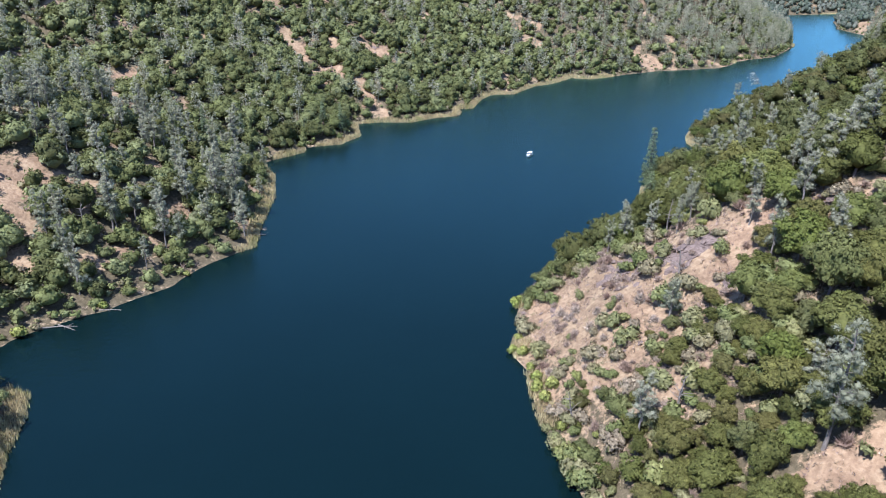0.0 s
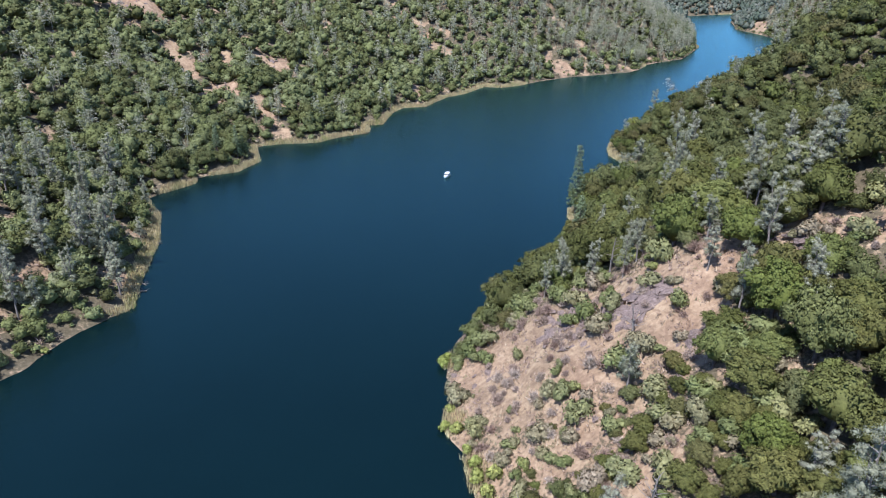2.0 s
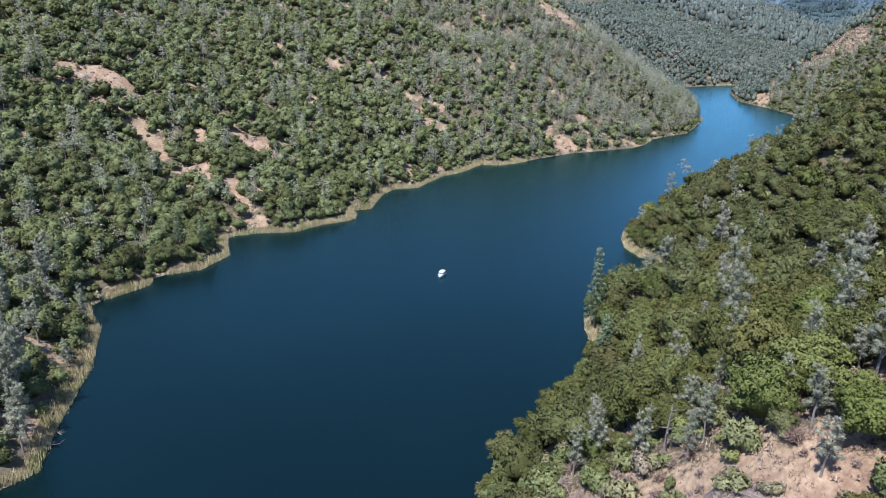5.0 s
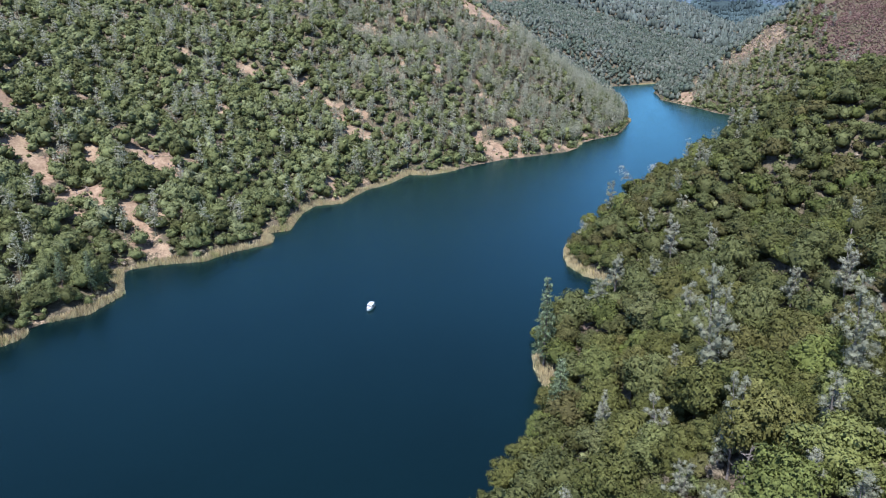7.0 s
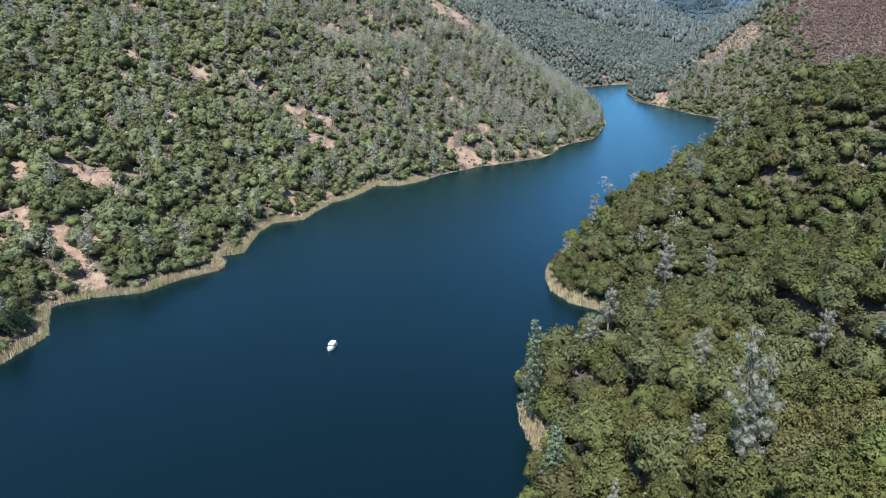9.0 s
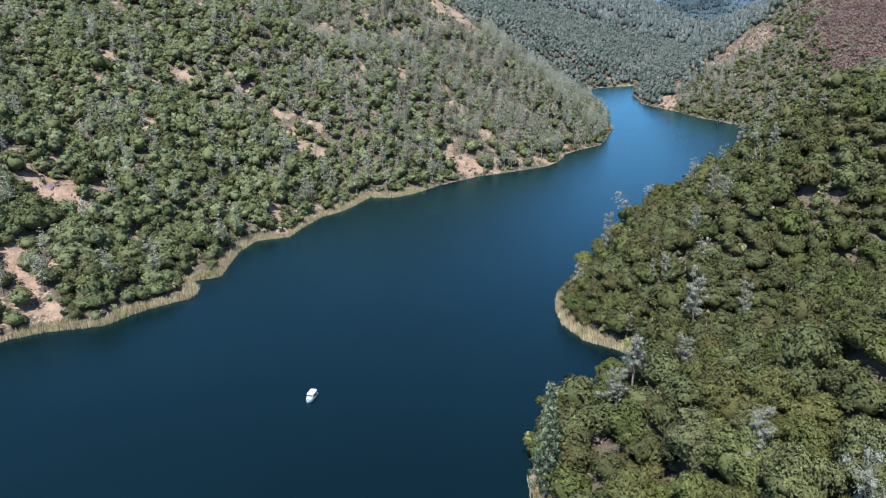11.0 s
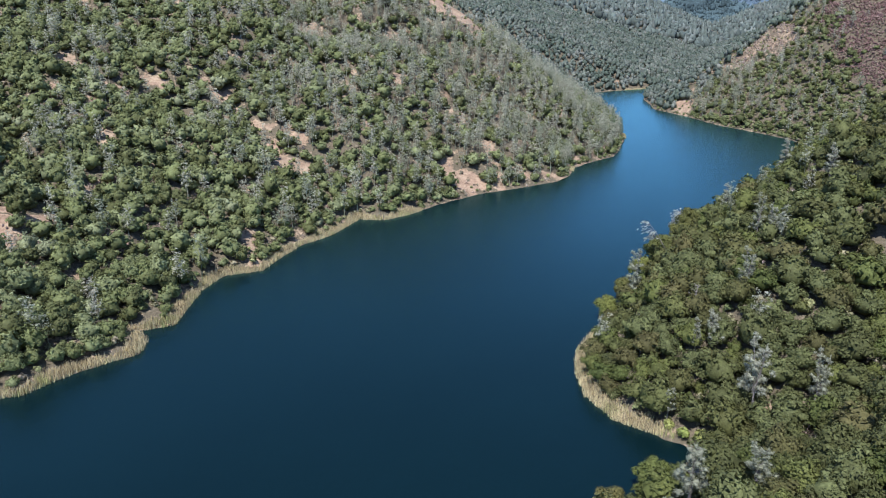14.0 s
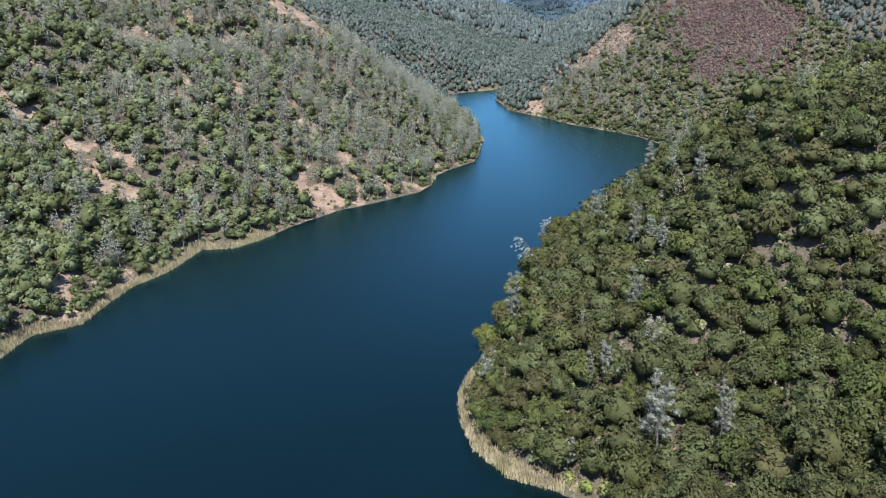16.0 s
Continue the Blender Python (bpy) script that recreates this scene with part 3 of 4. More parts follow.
def bare_brush_shape(rng, twigs):
    """A leafless grey bush of thin twigs, 3 m across."""
    pieces = []
    for _ in range(twigs):
        a, e = rng.uniform(0, 6.28), rng.uniform(0.25, 1.45)
        length = rng.uniform(0.9, 1.9)
        tip = np.array((math.cos(a) * math.cos(e), math.sin(a) * math.cos(e), math.sin(e))) * length
        side = np.cross(tip, rng.normal(size=3))
        side *= 0.055 / np.linalg.norm(side)
        mid = tip * 0.55 + rng.normal(0, 0.15, 3)
        fork = mid + rng.normal(0, 0.42, 3) + np.array((0, 0, 0.3))
        v = np.array([-side, side, mid + side * 0.8, mid - side * 0.8, tip + side * 0.4, tip - side * 0.4, fork + side * 0.4, fork - side * 0.4])
        pieces.append((v, np.zeros((0, 3), int), [(0, 1, 2, 3), (3, 2, 4, 5), (3, 2, 6, 7)]))
    return merge(*pieces)


def stand(name, label, shapes, places, sizes, tints, rng, material, squash=0.2, smooth=False):
    """A joined stand of far plants, too many to count."""
    verts, tris, quads, norms, tint, n = [], [], [], [], [], 0
    which = rng.integers(0, len(shapes), len(places))
    for i, (sv, st, sq, *sn) in enumerate(shapes):
        idx = np.flatnonzero(which == i)
        if not len(idx):
            continue
        a = rng.uniform(0, 2 * np.pi, len(idx))
        s = sizes[idx][:, None]
        z = s * rng.uniform(1 - squash, 1 + squash, s.shape)
        w = s * rng.uniform(1 - squash, 1 + squash, s.shape)
        ca, sa = np.cos(a)[:, None], np.sin(a)[:, None]
        x, y = sv[:, 0][None] * s, sv[:, 1][None] * w
        pts = np.stack([x * ca - y * sa, x * sa + y * ca, sv[:, 2][None] * z], 2) + places[idx][:, None]
        if sn:
            u, v = sn[0][:, 0][None], sn[0][:, 1][None]
            norms.append(np.stack([u * ca - v * sa, u * sa + v * ca, np.broadcast_to(sn[0][:, 2], (len(idx), len(sv)))], 2).reshape(-1, 3))
        off = n + np.arange(len(idx))[:, None, None] * len(sv)
        verts.append(pts.reshape(-1, 3)), tris.append((st[None] + off).reshape(-1, 3)), quads.append((sq[None] + off).reshape(-1, 4))
        tint.append(np.repeat(tints[idx], len(sv)))
        n += len(idx) * len(sv)
    me = joined_mesh(name, np.vstack(verts), np.vstack(tris), np.vstack(quads), np.vstack(norms) if norms else None, np.concatenate(tint), smooth or bool(norms))
    me.materials.append(material)
    return tagged(new(name, me), label, "trees", kind="stuff")


# ---- ground and water ----


def graded(lo, a, b, hi, fine, coarse):
    """Grid lines: fine between a and b, coarser out to lo and hi."""
    left = a - np.cumsum(np.geomspace(fine, coarse, 40))
    right = b + np.cumsum(np.geomspace(fine, coarse, 40))
    return np.concatenate([left[left > lo][::-1], np.arange(a, b + 0.1, fine), right[right < hi]])


gx, gy = graded(-3500, -230, 700, 4500, 4.4, 220.0), graded(-2500, 60, 1180, 4800, 4.4, 220.0)
GX, GY = np.meshgrid(gx, gy)
GZ = height(GX, GY)
idx = np.arange(GX.size).reshape(GX.shape)
gq = np.stack([idx[:-1, :-1], idx[:-1, 1:], idx[1:, 1:], idx[1:, :-1]], -1).reshape(-1, 4)
openness = np.clip(0.5 + 1.2 * np.maximum(in_patches(GX, GY, BARE_EAST, 0.5), in_strokes(GX, GY, BARE_FAR + BARE_KNOLL, 0.75)), 0, 1)
openness = np.maximum(openness, np.clip(0.36 + 0.3 * in_patches(GX, GY, SPARSE, 0.5), 0, 0.46))
openness = np.maximum(openness, np.clip(0.62 * np.exp(-((GX - 48) ** 2 + (GY - 158) ** 2) / (2 * 36.0 ** 2)) + 0.02, 0, 1))
openness = np.maximum(openness, np.where((GX < 0.75 * GY - 130) & (GY < 900), np.clip(0.45 + 0.8 * flecks(GX, GY), 0, 0.7), 0))
openness = np.maximum(openness, 0.42 * np.exp(-np.abs(from_shore(GX, GY)) / 3.0))
ground_mesh = joined_mesh("ground", np.stack([GX, GY, GZ], -1).reshape(-1, 3), quads=gq, tint=openness.ravel(), smooth=True)
ground_mesh.materials.append(M["ground"])
tagged(new("ground", ground_mesh), "steep dry hillsides of tan soil round a lake", "hillside", kind="structure")
wq = np.array([(-700, -700, 0), (1200, -700, 0), (1200, 1300, 0), (-700, 1300, 0)], float)
water_mesh = joined_mesh("water", wq, quads=[(0, 1, 2, 3)])
water_mesh.materials.append(M["water"])
tagged(new("water", water_mesh), "calm deep blue lake water with faint ripples", "lake", kind="structure")

# ---- where the plants stand ----
rng = np.random.default_rng(4)


def scatter(x0, x1, y0, y1, step):
    """Jittered places on a staggered grid."""
    xs, ys = np.meshgrid(np.arange(x0, x1, step), np.arange(y0, y1, step * 0.87))
    xs = xs + (np.arange(xs.shape[0]) % 2)[:, None] * step / 2
    xs, ys = (xs + rng.uniform(-0.55, 0.55, xs.shape) * step).ravel(), (ys + rng.uniform(-0.55, 0.55, ys.shape) * step).ravel()
    return xs, ys


def seen_land(x, y, z):
    """The slopes that face the lake, up to a little above the flight's height."""
    ok = (z < 119 + np.maximum(y - 1500, 0) * 0.05) & (y > 40 - 0.2 * np.abs(x))
    ok &= x > -35 - 0.72 * np.maximum(y, 0)
    ok &= x < np.maximum.reduce([75 + 0.62 * y, 40 + 0.9 * (y - 40), 60 + 1.16 * (y - 125), 70 + 1.78 * (y - 240)])
    return ok & (np.hypot(x, y) < 4200)


def ground_at(x, y):
    """Height read off the ground's own grid."""
    i, j = np.clip(np.searchsorted(gx, x) - 1, 0, len(gx) - 2), np.clip(np.searchsorted(gy, y) - 1, 0, len(gy) - 2)
    u, v = (x - gx[i]) / (gx[i + 1] - gx[i]), (y - gy[j]) / (gy[j + 1] - gy[j])
    return (GZ[j, i] * (1 - u) + GZ[j, i + 1] * u) * (1 - v) + (GZ[j + 1, i] * (1 - u) + GZ[j + 1, i + 1] * u) * v


def faces_lake(x, y, z, tall=9.0, over=4.0):
    """Whether a plant can be seen from above the lake's middle; the backs of the hills stay unplanted."""
    out = np.zeros(len(x), bool)
    for ex, ey, ez in ((0, 0, 106), (10, 90, 106), (28, 165, 106), (60, 255, 106)):
        clear = np.ones(len(x), bool)
        for f in np.linspace(0.25, 0.985, 60):
            px, py, pz = ex + (x - ex) * f, ey + (y - ey) * f, ez + (z + tall - ez) * f
            clear &= pz > ground_at(px, py) - over
        out |= clear
    return out


def zone(x, y, cx, cy, r):
    return np.exp(-((x - cx) ** 2 + (y - cy) ** 2) / (2 * r * r))


def east(x, y):
    """Which bank: true on the east side of the lake's middle line."""
    return x > np.interp(y, [0, 200, 350, 480, 660, 1100], [0, -20, 60, 150, 400, 560])


def tree_places(step, x0, x1, y0, y1, bank=0):
    x, y = scatter(x0, x1, y0, y1, step)
    d = from_shore(x, y)
    z = height(x, y, d)
    bare = np.maximum(np.maximum.reduce([in_patches(x, y, BARE_EAST + SPARSE, 0.6), in_strokes(x, y, BARE_KNOLL, 0.3) + 0.15, overhead(x, y)]), 0.3 * in_patches(x, y, RUSTY))
    bare = np.where(east(x, y), bare, np.maximum(bare, flecks(x, y)))
    ok = (d > 2.0) & (bare < 0.05) & seen_land(x, y, z) & ((reed_belt(x, y) < 0) | (d > np.where(east(x, y), 4.0, 4.2)))
    if bank:
        ok &= east(x, y) == (bank > 0)
    x, y, z, d = x[ok], y[ok], z[ok], d[ok]
    ok = faces_lake(x, y, z)
    return x[ok], y[ok], z[ok], d[ok]


def settle(x, y, z, sink=0.25):
    return np.stack([x, y, z - sink], 1)


x, y, z, d = (np.concatenate(p) for p in zip(tree_places(5.5, 10, 720, 60, 900, 1), tree_places(5.6, -420, 420, 60, 900, -1)))
more = tree_places(5.2, 66, 150, 70, 165, 1)
more = [v[(more[0] > 68 + 0.25 * (more[1] - 100)) & (more[1] < 118 + 0.45 * (more[0] - 60))] for v in more]
edge = tree_places(4.2, 150, 720, 560, 900)
edge = [v[(edge[3] < 7) & (reed_belt(edge[0], edge[1]) < 0)] for v in edge]
x, y, z, d = (np.concatenate(p) for p in zip((x, y, z, d), more, edge))
# young trees where the canopy would leave a hole
for _ in range(2):
    hole = [np.concatenate(p) for p in zip(tree_places(3.6, 10, 560, 70, 760, 1), tree_places(4.4, -420, 420, 90, 800, -1))]
    near_tree = mathutils.kdtree.KDTree(len(x))
    for i in range(len(x)):
        near_tree.insert((x[i], y[i], 0), i)
    near_tree.balance()
    room = np.array([near_tree.find((px, py, 0))[2] for px, py in zip(hole[0], hole[1])])
    free = (room > np.where(east(hole[0], hole[1]), 3.5, 4.3)) & (rng.uniform(size=len(room)) < 0.5) & (zone(hole[0], hole[1], 46, 155, 28) < 0.2)
    hole = [v[free] for v in hole]
    x, y, z, d = (np.concatenate(p) for p in zip((x, y, z, d), hole))
isle = east(x, y)
spare = tree_places(3.3, 40, 420, 90, 560, 1)
free = np.arange(len(spare[0]))
filler = np.concatenate([np.zeros(len(x), bool), np.ones(len(free), bool)])
x, y, z, d = (np.concatenate((a, b[free])) for a, b in zip((x, y, z, d), spare))
isle = east(x, y)
kind_u = rng.uniform(size=len(x))
open_east = np.clip(1.3 * zone(x, y, 42, 172, 22) + 0.5 * zone(x, y, 72, 186, 15), 0, 0.94)
pine_share = np.where(isle, 0.012 + 0.10 * zone(x, y, 100, 180, 25) + 0.45 * np.clip((y - 560) / 150, 0, 1) * (0.2 + 0.8 * zone(x, y, 545, 930, 70)), 0.065 + 0.13 * zone(x, y, -100, 280, 35) + 0.55 * zone(x, y, 240, 740, 120) + 0.10 * zone(x, y, -150, 330, 45))
keep = rng.uniform(size=len(x)) > open_east
x, y, z, d, isle, kind_u, pine_share, filler = (v[keep] for v in (x, y, z, d, isle, kind_u, pine_share, filler))
pine = (kind_u < pine_share) & (d > 4)
size = np.where(isle, (rng.lognormal(0.22, 0.27, len(x)) * np.where(x < 66, np.interp(y, [150, 235], [0.62, 1.0]), 1.0) * np.interp(y, [280, 345, 540, 600], [1.0, 0.86, 0.86, 0.64])).clip(0.5, 1.9), rng.lognormal(0.07, 0.24, len(x)).clip(0.55, 1.55))
size *= (1 - 0.4 * zone(x, y, 36, 140, 16)) * np.where(filler, 0.62, 1.0)
size *= np.where((d < 7) & ~isle, 0.75, 1.0) * np.where(d < 4.5, 0.8, 1.0)


def spaced(sel, room):
    """Leaves each crown its own room: the largest first, smaller ones in what is left."""
    cells, ok = collections.defaultdict(list), np.ones(len(x), bool)
    for i in sorted(np.flatnonzero(sel), key=lambda i: -size[i]):
        cx, cy = int(x[i] // 12), int(y[i] // 12)
        near_by = (j for a in (-1, 0, 1) for b in (-1, 0, 1) for j in cells[cx + a, cy + b])
        ok[i] = all(math.hypot(x[i] - x[j], y[i] - y[j]) > room[i] * 3.6 * (size[i] + size[j]) for j in near_by)
        if ok[i]:
            cells[cx, cy].append(i)
    return ok


size = np.where(isle, np.minimum(size, 1.75), size)
keep = spaced(isle & (y < 560), np.interp(y, [300, 350], [0.6, 0.5]))
x, y, z, d, isle, kind_u, pine_share, size = (v[keep] for v in (x, y, z, d, isle, kind_u, pine_share, size))
pine = (kind_u < pine_share) & (d > 4)
grey_end = isle & (y > 560)
reach = np.where(isle, along(x, y, [(62, 92), (75, 170), (118, 262)])[0], 30 + np.hypot(x + 95, y - 240) * 0.6)
order = np.argsort(reach)
# the west's tints pick the hazed pale stops, the near east's the shaded ones
tint = np.where(isle & ~grey_end, np.clip(rng.beta(1.4, 1.7, len(x)) + 0.18, 0.46, 1), np.clip(rng.normal(np.where(isle, 0.46, 0.38), 0.10, len(x)), 0.12, 0.64))

oaks = [i for i in order if not pine[i]]
pines = [i for i in order if pine[i]]
near_oaks, far_oaks = oaks[:283], np.array(oaks[283:])
near_pines, far_pines = pines[:90], np.array(pines[90:])


def planted(name, label, category, group, shapes, crown_material, crown_name="crown", wood=None):
    """One plant of each shape, with its parts, to be copied."""
    made = []
    for crown, stem in shapes:
        t = thing(name, label, category, group)
        part("trunk", joined_mesh("trunk", *stem[:3], smooth=True), wood or M["bark"], t, "pale grey bark" if wood else "grey-brown bark")
        part(crown_name, joined_mesh(crown_name, *crown, smooth=True), crown_material, t)
        made.append(t)
    return made


def plant_all(kinds, places, scales, r):
    """Puts the first plants and their copies in place."""
    for n, (p, s) in enumerate(zip(places, scales)):
        m = pose(*p, rz=r.uniform(0, 360)) @ Matrix.Diagonal((s * r.uniform(0.88, 1.12), s * r.uniform(0.88, 1.12), s * r.uniform(0.85, 1.3), 1))
        if n < len(kinds):
            kinds[n].matrix_basis = m
        else:
            copy = copy_thing(kinds[n % len(kinds)], Matrix.Identity(4))
            copy.matrix_basis = m


oak_kinds = planted("oak_tree", "evergreen oak with a dense rounded dark green crown", "oak tree", "oaks on the near slopes",
                    [oak_shape(rng, 3700, 0.155, 45) for _ in range(7)], M["oak"])
# broad oaks that lean over the east shore: x, y, size
SHORE_OAKS = np.array([(44, 223, 1.2), (52, 231, 1.15), (60, 240, 1.25), (38, 214, 0.75), (33, 207, 0.6), (68, 248, 1.25), (76, 260, 1.15), (83, 270, 1.15), (90, 279, 1.1), (97, 312, 1.1),
                       (106, 325, 1.2), (118, 335, 1.25), (132, 341, 1.15), (168, 429, 1.1), (183, 443, 1.15), (201, 461, 1.3), (222, 481, 1.3), (209, 462, 1.7), (216, 470, 1.6), (246, 496, 1.7), (237, 488, 1.6), (255, 502, 1.6)])
shore_places = settle(SHORE_OAKS[:, 0], SHORE_OAKS[:, 1], height(SHORE_OAKS[:, 0], SHORE_OAKS[:, 1]), 0.3)
plant_all(oak_kinds, np.vstack([shore_places, settle(x, y, z, 0.9)[near_oaks]]), np.concatenate([SHORE_OAKS[:, 2], size[near_oaks]]), rng)
# pines that stand out, by their feet
LONE_PINES = [(57, 202, 0.85), (94, 163, 1.15), (101, 163, 1.1), (86, 156, 0.85), (76, 146, 0.8), (55, 146, 0.75), (119, 267, 0.9), (101, 242, 0.8), (77, 162, 0.7), (105, 199, 1.1), (87, 142, 0.8),
              (68, 98, 1.15), (70, 109, 0.8), (42, 118, 0.9), (98, 227, 1.45), (94, 272, 0.6), (82, 217, 0.8), (81, 195, 0.8), (167, 352, 1.2), (180, 346, 0.9), (170, 375, 0.7), (166, 376, 0.5),
              (180, 433, 1.05), (150, 363, 0.6), (217, 411, 0.75), (215, 404, 0.75), (187, 384, 0.7), (223, 424, 0.8), (253, 426, 0.8)]
LONE_PINES += [(62, 190, 0.6), (70, 183, 0.65), (66, 181, 0.5), (52, 199, 0.6), (80, 178, 0.7), (90, 186, 0.8), (74, 196, 0.7), (256, 484, 0.95), (274, 473, 1.0), (275, 426, 0.7), (595, 730, 0.7), (614, 791, 0.8), (484, 668, 0.9), (-153, 260, 1.1), (-159, 294, 1.1), (-162, 313, 1.0), (-154, 316, 1.1), (-120, 283, 1.1), (-112, 300, 1.1),
               (-103, 338, 1.35), (-95, 245, 1.3), (-81, 261, 1.35), (-100, 232, 1.0), (-127, 207, 1.0), (-125, 214, 1.0), (-112, 220, 1.1), (-136, 246, 0.9), (-103, 304, 1.0), (-87, 254, 1.3), (-90, 263, 1.2)]
lone = np.array(LONE_PINES, float)
lone_size = lone[:, 2]
lone = settle(lone[:, 0], lone[:, 1], height(lone[:, 0], lone[:, 1]), 0.3)
pine_kinds = planted("grey_pine", "tall foothill pine with an airy grey-green crown", "pine tree", "grey pines on the near slopes",
                     [grey_pine_shape(rng, 6400, 0.2) for _ in range(5)], M["pine"], wood=M["deadwood"])
plant_all(pine_kinds, np.vstack([lone, settle(x, y, z, 0.3)[near_pines]]), np.concatenate([lone_size, rng.uniform(0.6, 1.05, len(near_pines))]), rng)

# the rest of the oaks: finer crowns nearer the flight, simpler ones behind
away = np.hypot(x[far_oaks] - 40, y[far_oaks] - 230)
f_isle = isle[far_oaks]
west_away = np.hypot(x[far_oaks] + 30, y[far_oaks] - 380)
fine, plainer = np.where(f_isle, away < 215, west_away < 60), np.where(f_isle, away < 330, (away < 250) | (west_away < 130))
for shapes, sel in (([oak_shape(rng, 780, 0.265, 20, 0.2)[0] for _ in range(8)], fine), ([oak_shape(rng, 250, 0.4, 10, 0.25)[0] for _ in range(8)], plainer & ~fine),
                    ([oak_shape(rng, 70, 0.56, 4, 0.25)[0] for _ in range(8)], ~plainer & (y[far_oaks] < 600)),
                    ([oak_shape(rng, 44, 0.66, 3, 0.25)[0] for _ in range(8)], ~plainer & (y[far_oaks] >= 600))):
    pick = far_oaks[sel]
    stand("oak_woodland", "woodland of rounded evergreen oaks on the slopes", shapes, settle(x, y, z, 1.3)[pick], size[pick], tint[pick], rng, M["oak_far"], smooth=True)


def far_pine(r):
    crown, wood = grey_pine_shape(r, 300, 0.62)
    stem = limb((0, 0, -1.5), (0.4, 0.2, 12), 0.28, 0.08, 4)
    return merge(crown, stem + (unit(stem[0] * (1, 1, 0)),))


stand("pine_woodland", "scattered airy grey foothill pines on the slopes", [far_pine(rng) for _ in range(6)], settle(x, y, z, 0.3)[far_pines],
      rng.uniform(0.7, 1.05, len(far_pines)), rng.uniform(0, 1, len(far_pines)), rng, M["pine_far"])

# the wooded hills at the far end of the lake, their leaves greyed for haze
fx, fy, fz, fd = tree_places(7.2, -300, 1500, 900, 1700)
fx2, fy2, fz2, fd2 = tree_places(8.0, 720, 1300, 600, 900)
fx, fy, fz, fd = (np.concatenate(p) for p in ((fx, fx2), (fy, fy2), (fz, fz2), (fd, fd2)))
is_pine = rng.uniform(size=len(fx)) < 0.7
hill_oak = [merge(lump(rng, (0, 0, 4), (3.6, 3.6, 3.6), 1, 0.22), sprays(rng, [((0, 0, 4.2), (3.8, 3.8, 3.8))], 22, 1.2)) for _ in range(5)]
hill_pine = [merge(lump(rng, (0, 0, 4.8), (2.6, 2.6, 3.6), 1, 0.3), sprays(rng, [((0.4, 0, 6.6), (2.3, 2.3, 3.3)), ((-0.8, 0.5, 5), (2.8, 2.8, 3.0))], 34, 0.9, 0.7, (0.6, 1.15), -0.9, 0.6)) for _ in range(4)]
# the last ridges, over a mile off, with haze put into their leaf colour
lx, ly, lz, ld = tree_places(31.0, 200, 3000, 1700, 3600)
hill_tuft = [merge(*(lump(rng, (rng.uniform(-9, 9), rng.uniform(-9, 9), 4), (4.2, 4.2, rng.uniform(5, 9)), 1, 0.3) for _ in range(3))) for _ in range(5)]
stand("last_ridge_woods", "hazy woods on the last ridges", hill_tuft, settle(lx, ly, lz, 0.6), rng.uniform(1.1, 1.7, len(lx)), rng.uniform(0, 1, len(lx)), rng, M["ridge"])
for nm, lab, shp, sel, pale, lo, hi in (("distant_oak_woods", "distant evergreen oak woods on the far hills", hill_oak, ~is_pine, 0.16, 0.9, 1.3), ("distant_pine_woods", "distant grey pine woods on the far hills", hill_pine, is_pine, 0.40, 0.75, 1.15)):
    stand(nm, lab, shp, settle(fx, fy, fz, 0.6)[sel], rng.uniform(lo, hi, sel.sum()), np.clip(pale + 0.32 * waves(fx, fy, 90, 51)[sel] + rng.normal(0, 0.15, sel.sum()), 0, 0.8), rng, M["hill"])

# the woods go on round the bend behind the first slopes
ox, oy = scatter(-330, 480, -230, 480, 12.0)
od = from_shore(ox, oy)
oz = height(ox, oy, od)
ok = (od > 4) & ~seen_land(ox, oy, oz) & (np.hypot(ox - 60, oy - 120) < 420)
stand("outer_woodland", "oak woods on the slopes round the bend of the lake", [oak_shape(rng, 16, 0.85, 3, 0.22)[0] for _ in range(6)], settle(ox, oy, oz, 0.6)[ok],
      rng.uniform(1.4, 2.3, ok.sum()), rng.uniform(0.2, 0.8, ok.sum()), rng, M["oak_far"])

# ---- brush ----
bx, by = scatter(-330, 720, 80, 960, 3.6)
bd = from_shore(bx, by)
bz = height(bx, by, bd)
bare = np.maximum(in_patches(bx, by, BARE_EAST), in_strokes(bx, by, BARE_FAR + BARE_KNOLL))
bare = np.where(in_patches(bx, by, SPARSE) > 0, 0.1, bare)
clump = waves(bx, by, 16, 61)
chance = np.where(bare > 0, 0.26 + 0.4 * clump, np.where(east(bx, by) & (by > 190), np.interp(by, [290, 340], [0.62, 0.95]), 0.78)) + 0.45 * zone(bx, by, 45, 150, 40) + 0.75 * zone(bx, by, 38, 138, 26) + 0.55 * (in_patches(bx, by, SPARSE) > 0)
ok = (bd > 0.8) & seen_land(bx, by, bz) & (rng.uniform(size=len(bx)) < np.where(bare > 0.45, 0.08 + (0.95 + 0.6 * clump) * zone(bx, by, 40, 155, 26), chance)) & ((reed_belt(bx, by) < 0) | (bd > 4.2)) & (in_patches(bx, by, RUSTY) < 0)
bx, by, bz, bd = bx[ok], by[ok], bz[ok], bd[ok]
tree_tree = mathutils.kdtree.KDTree(len(x))
for i in range(len(x)):
    tree_tree.insert((x[i], y[i], 0), i)
tree_tree.balance()
ok = faces_lake(bx, by, bz, 2.0, 1.0) & np.array([(lambda hit: hit[2] > (1.6 if isle[hit[1]] and hit[0].y > 190 else 2.6) * size[hit[1]])(tree_tree.find((px, py, 0))) for px, py in zip(bx, by)])
bx, by, bz, bd = bx[ok], by[ok], bz[ok], bd[ok]
b_isle = east(bx, by)
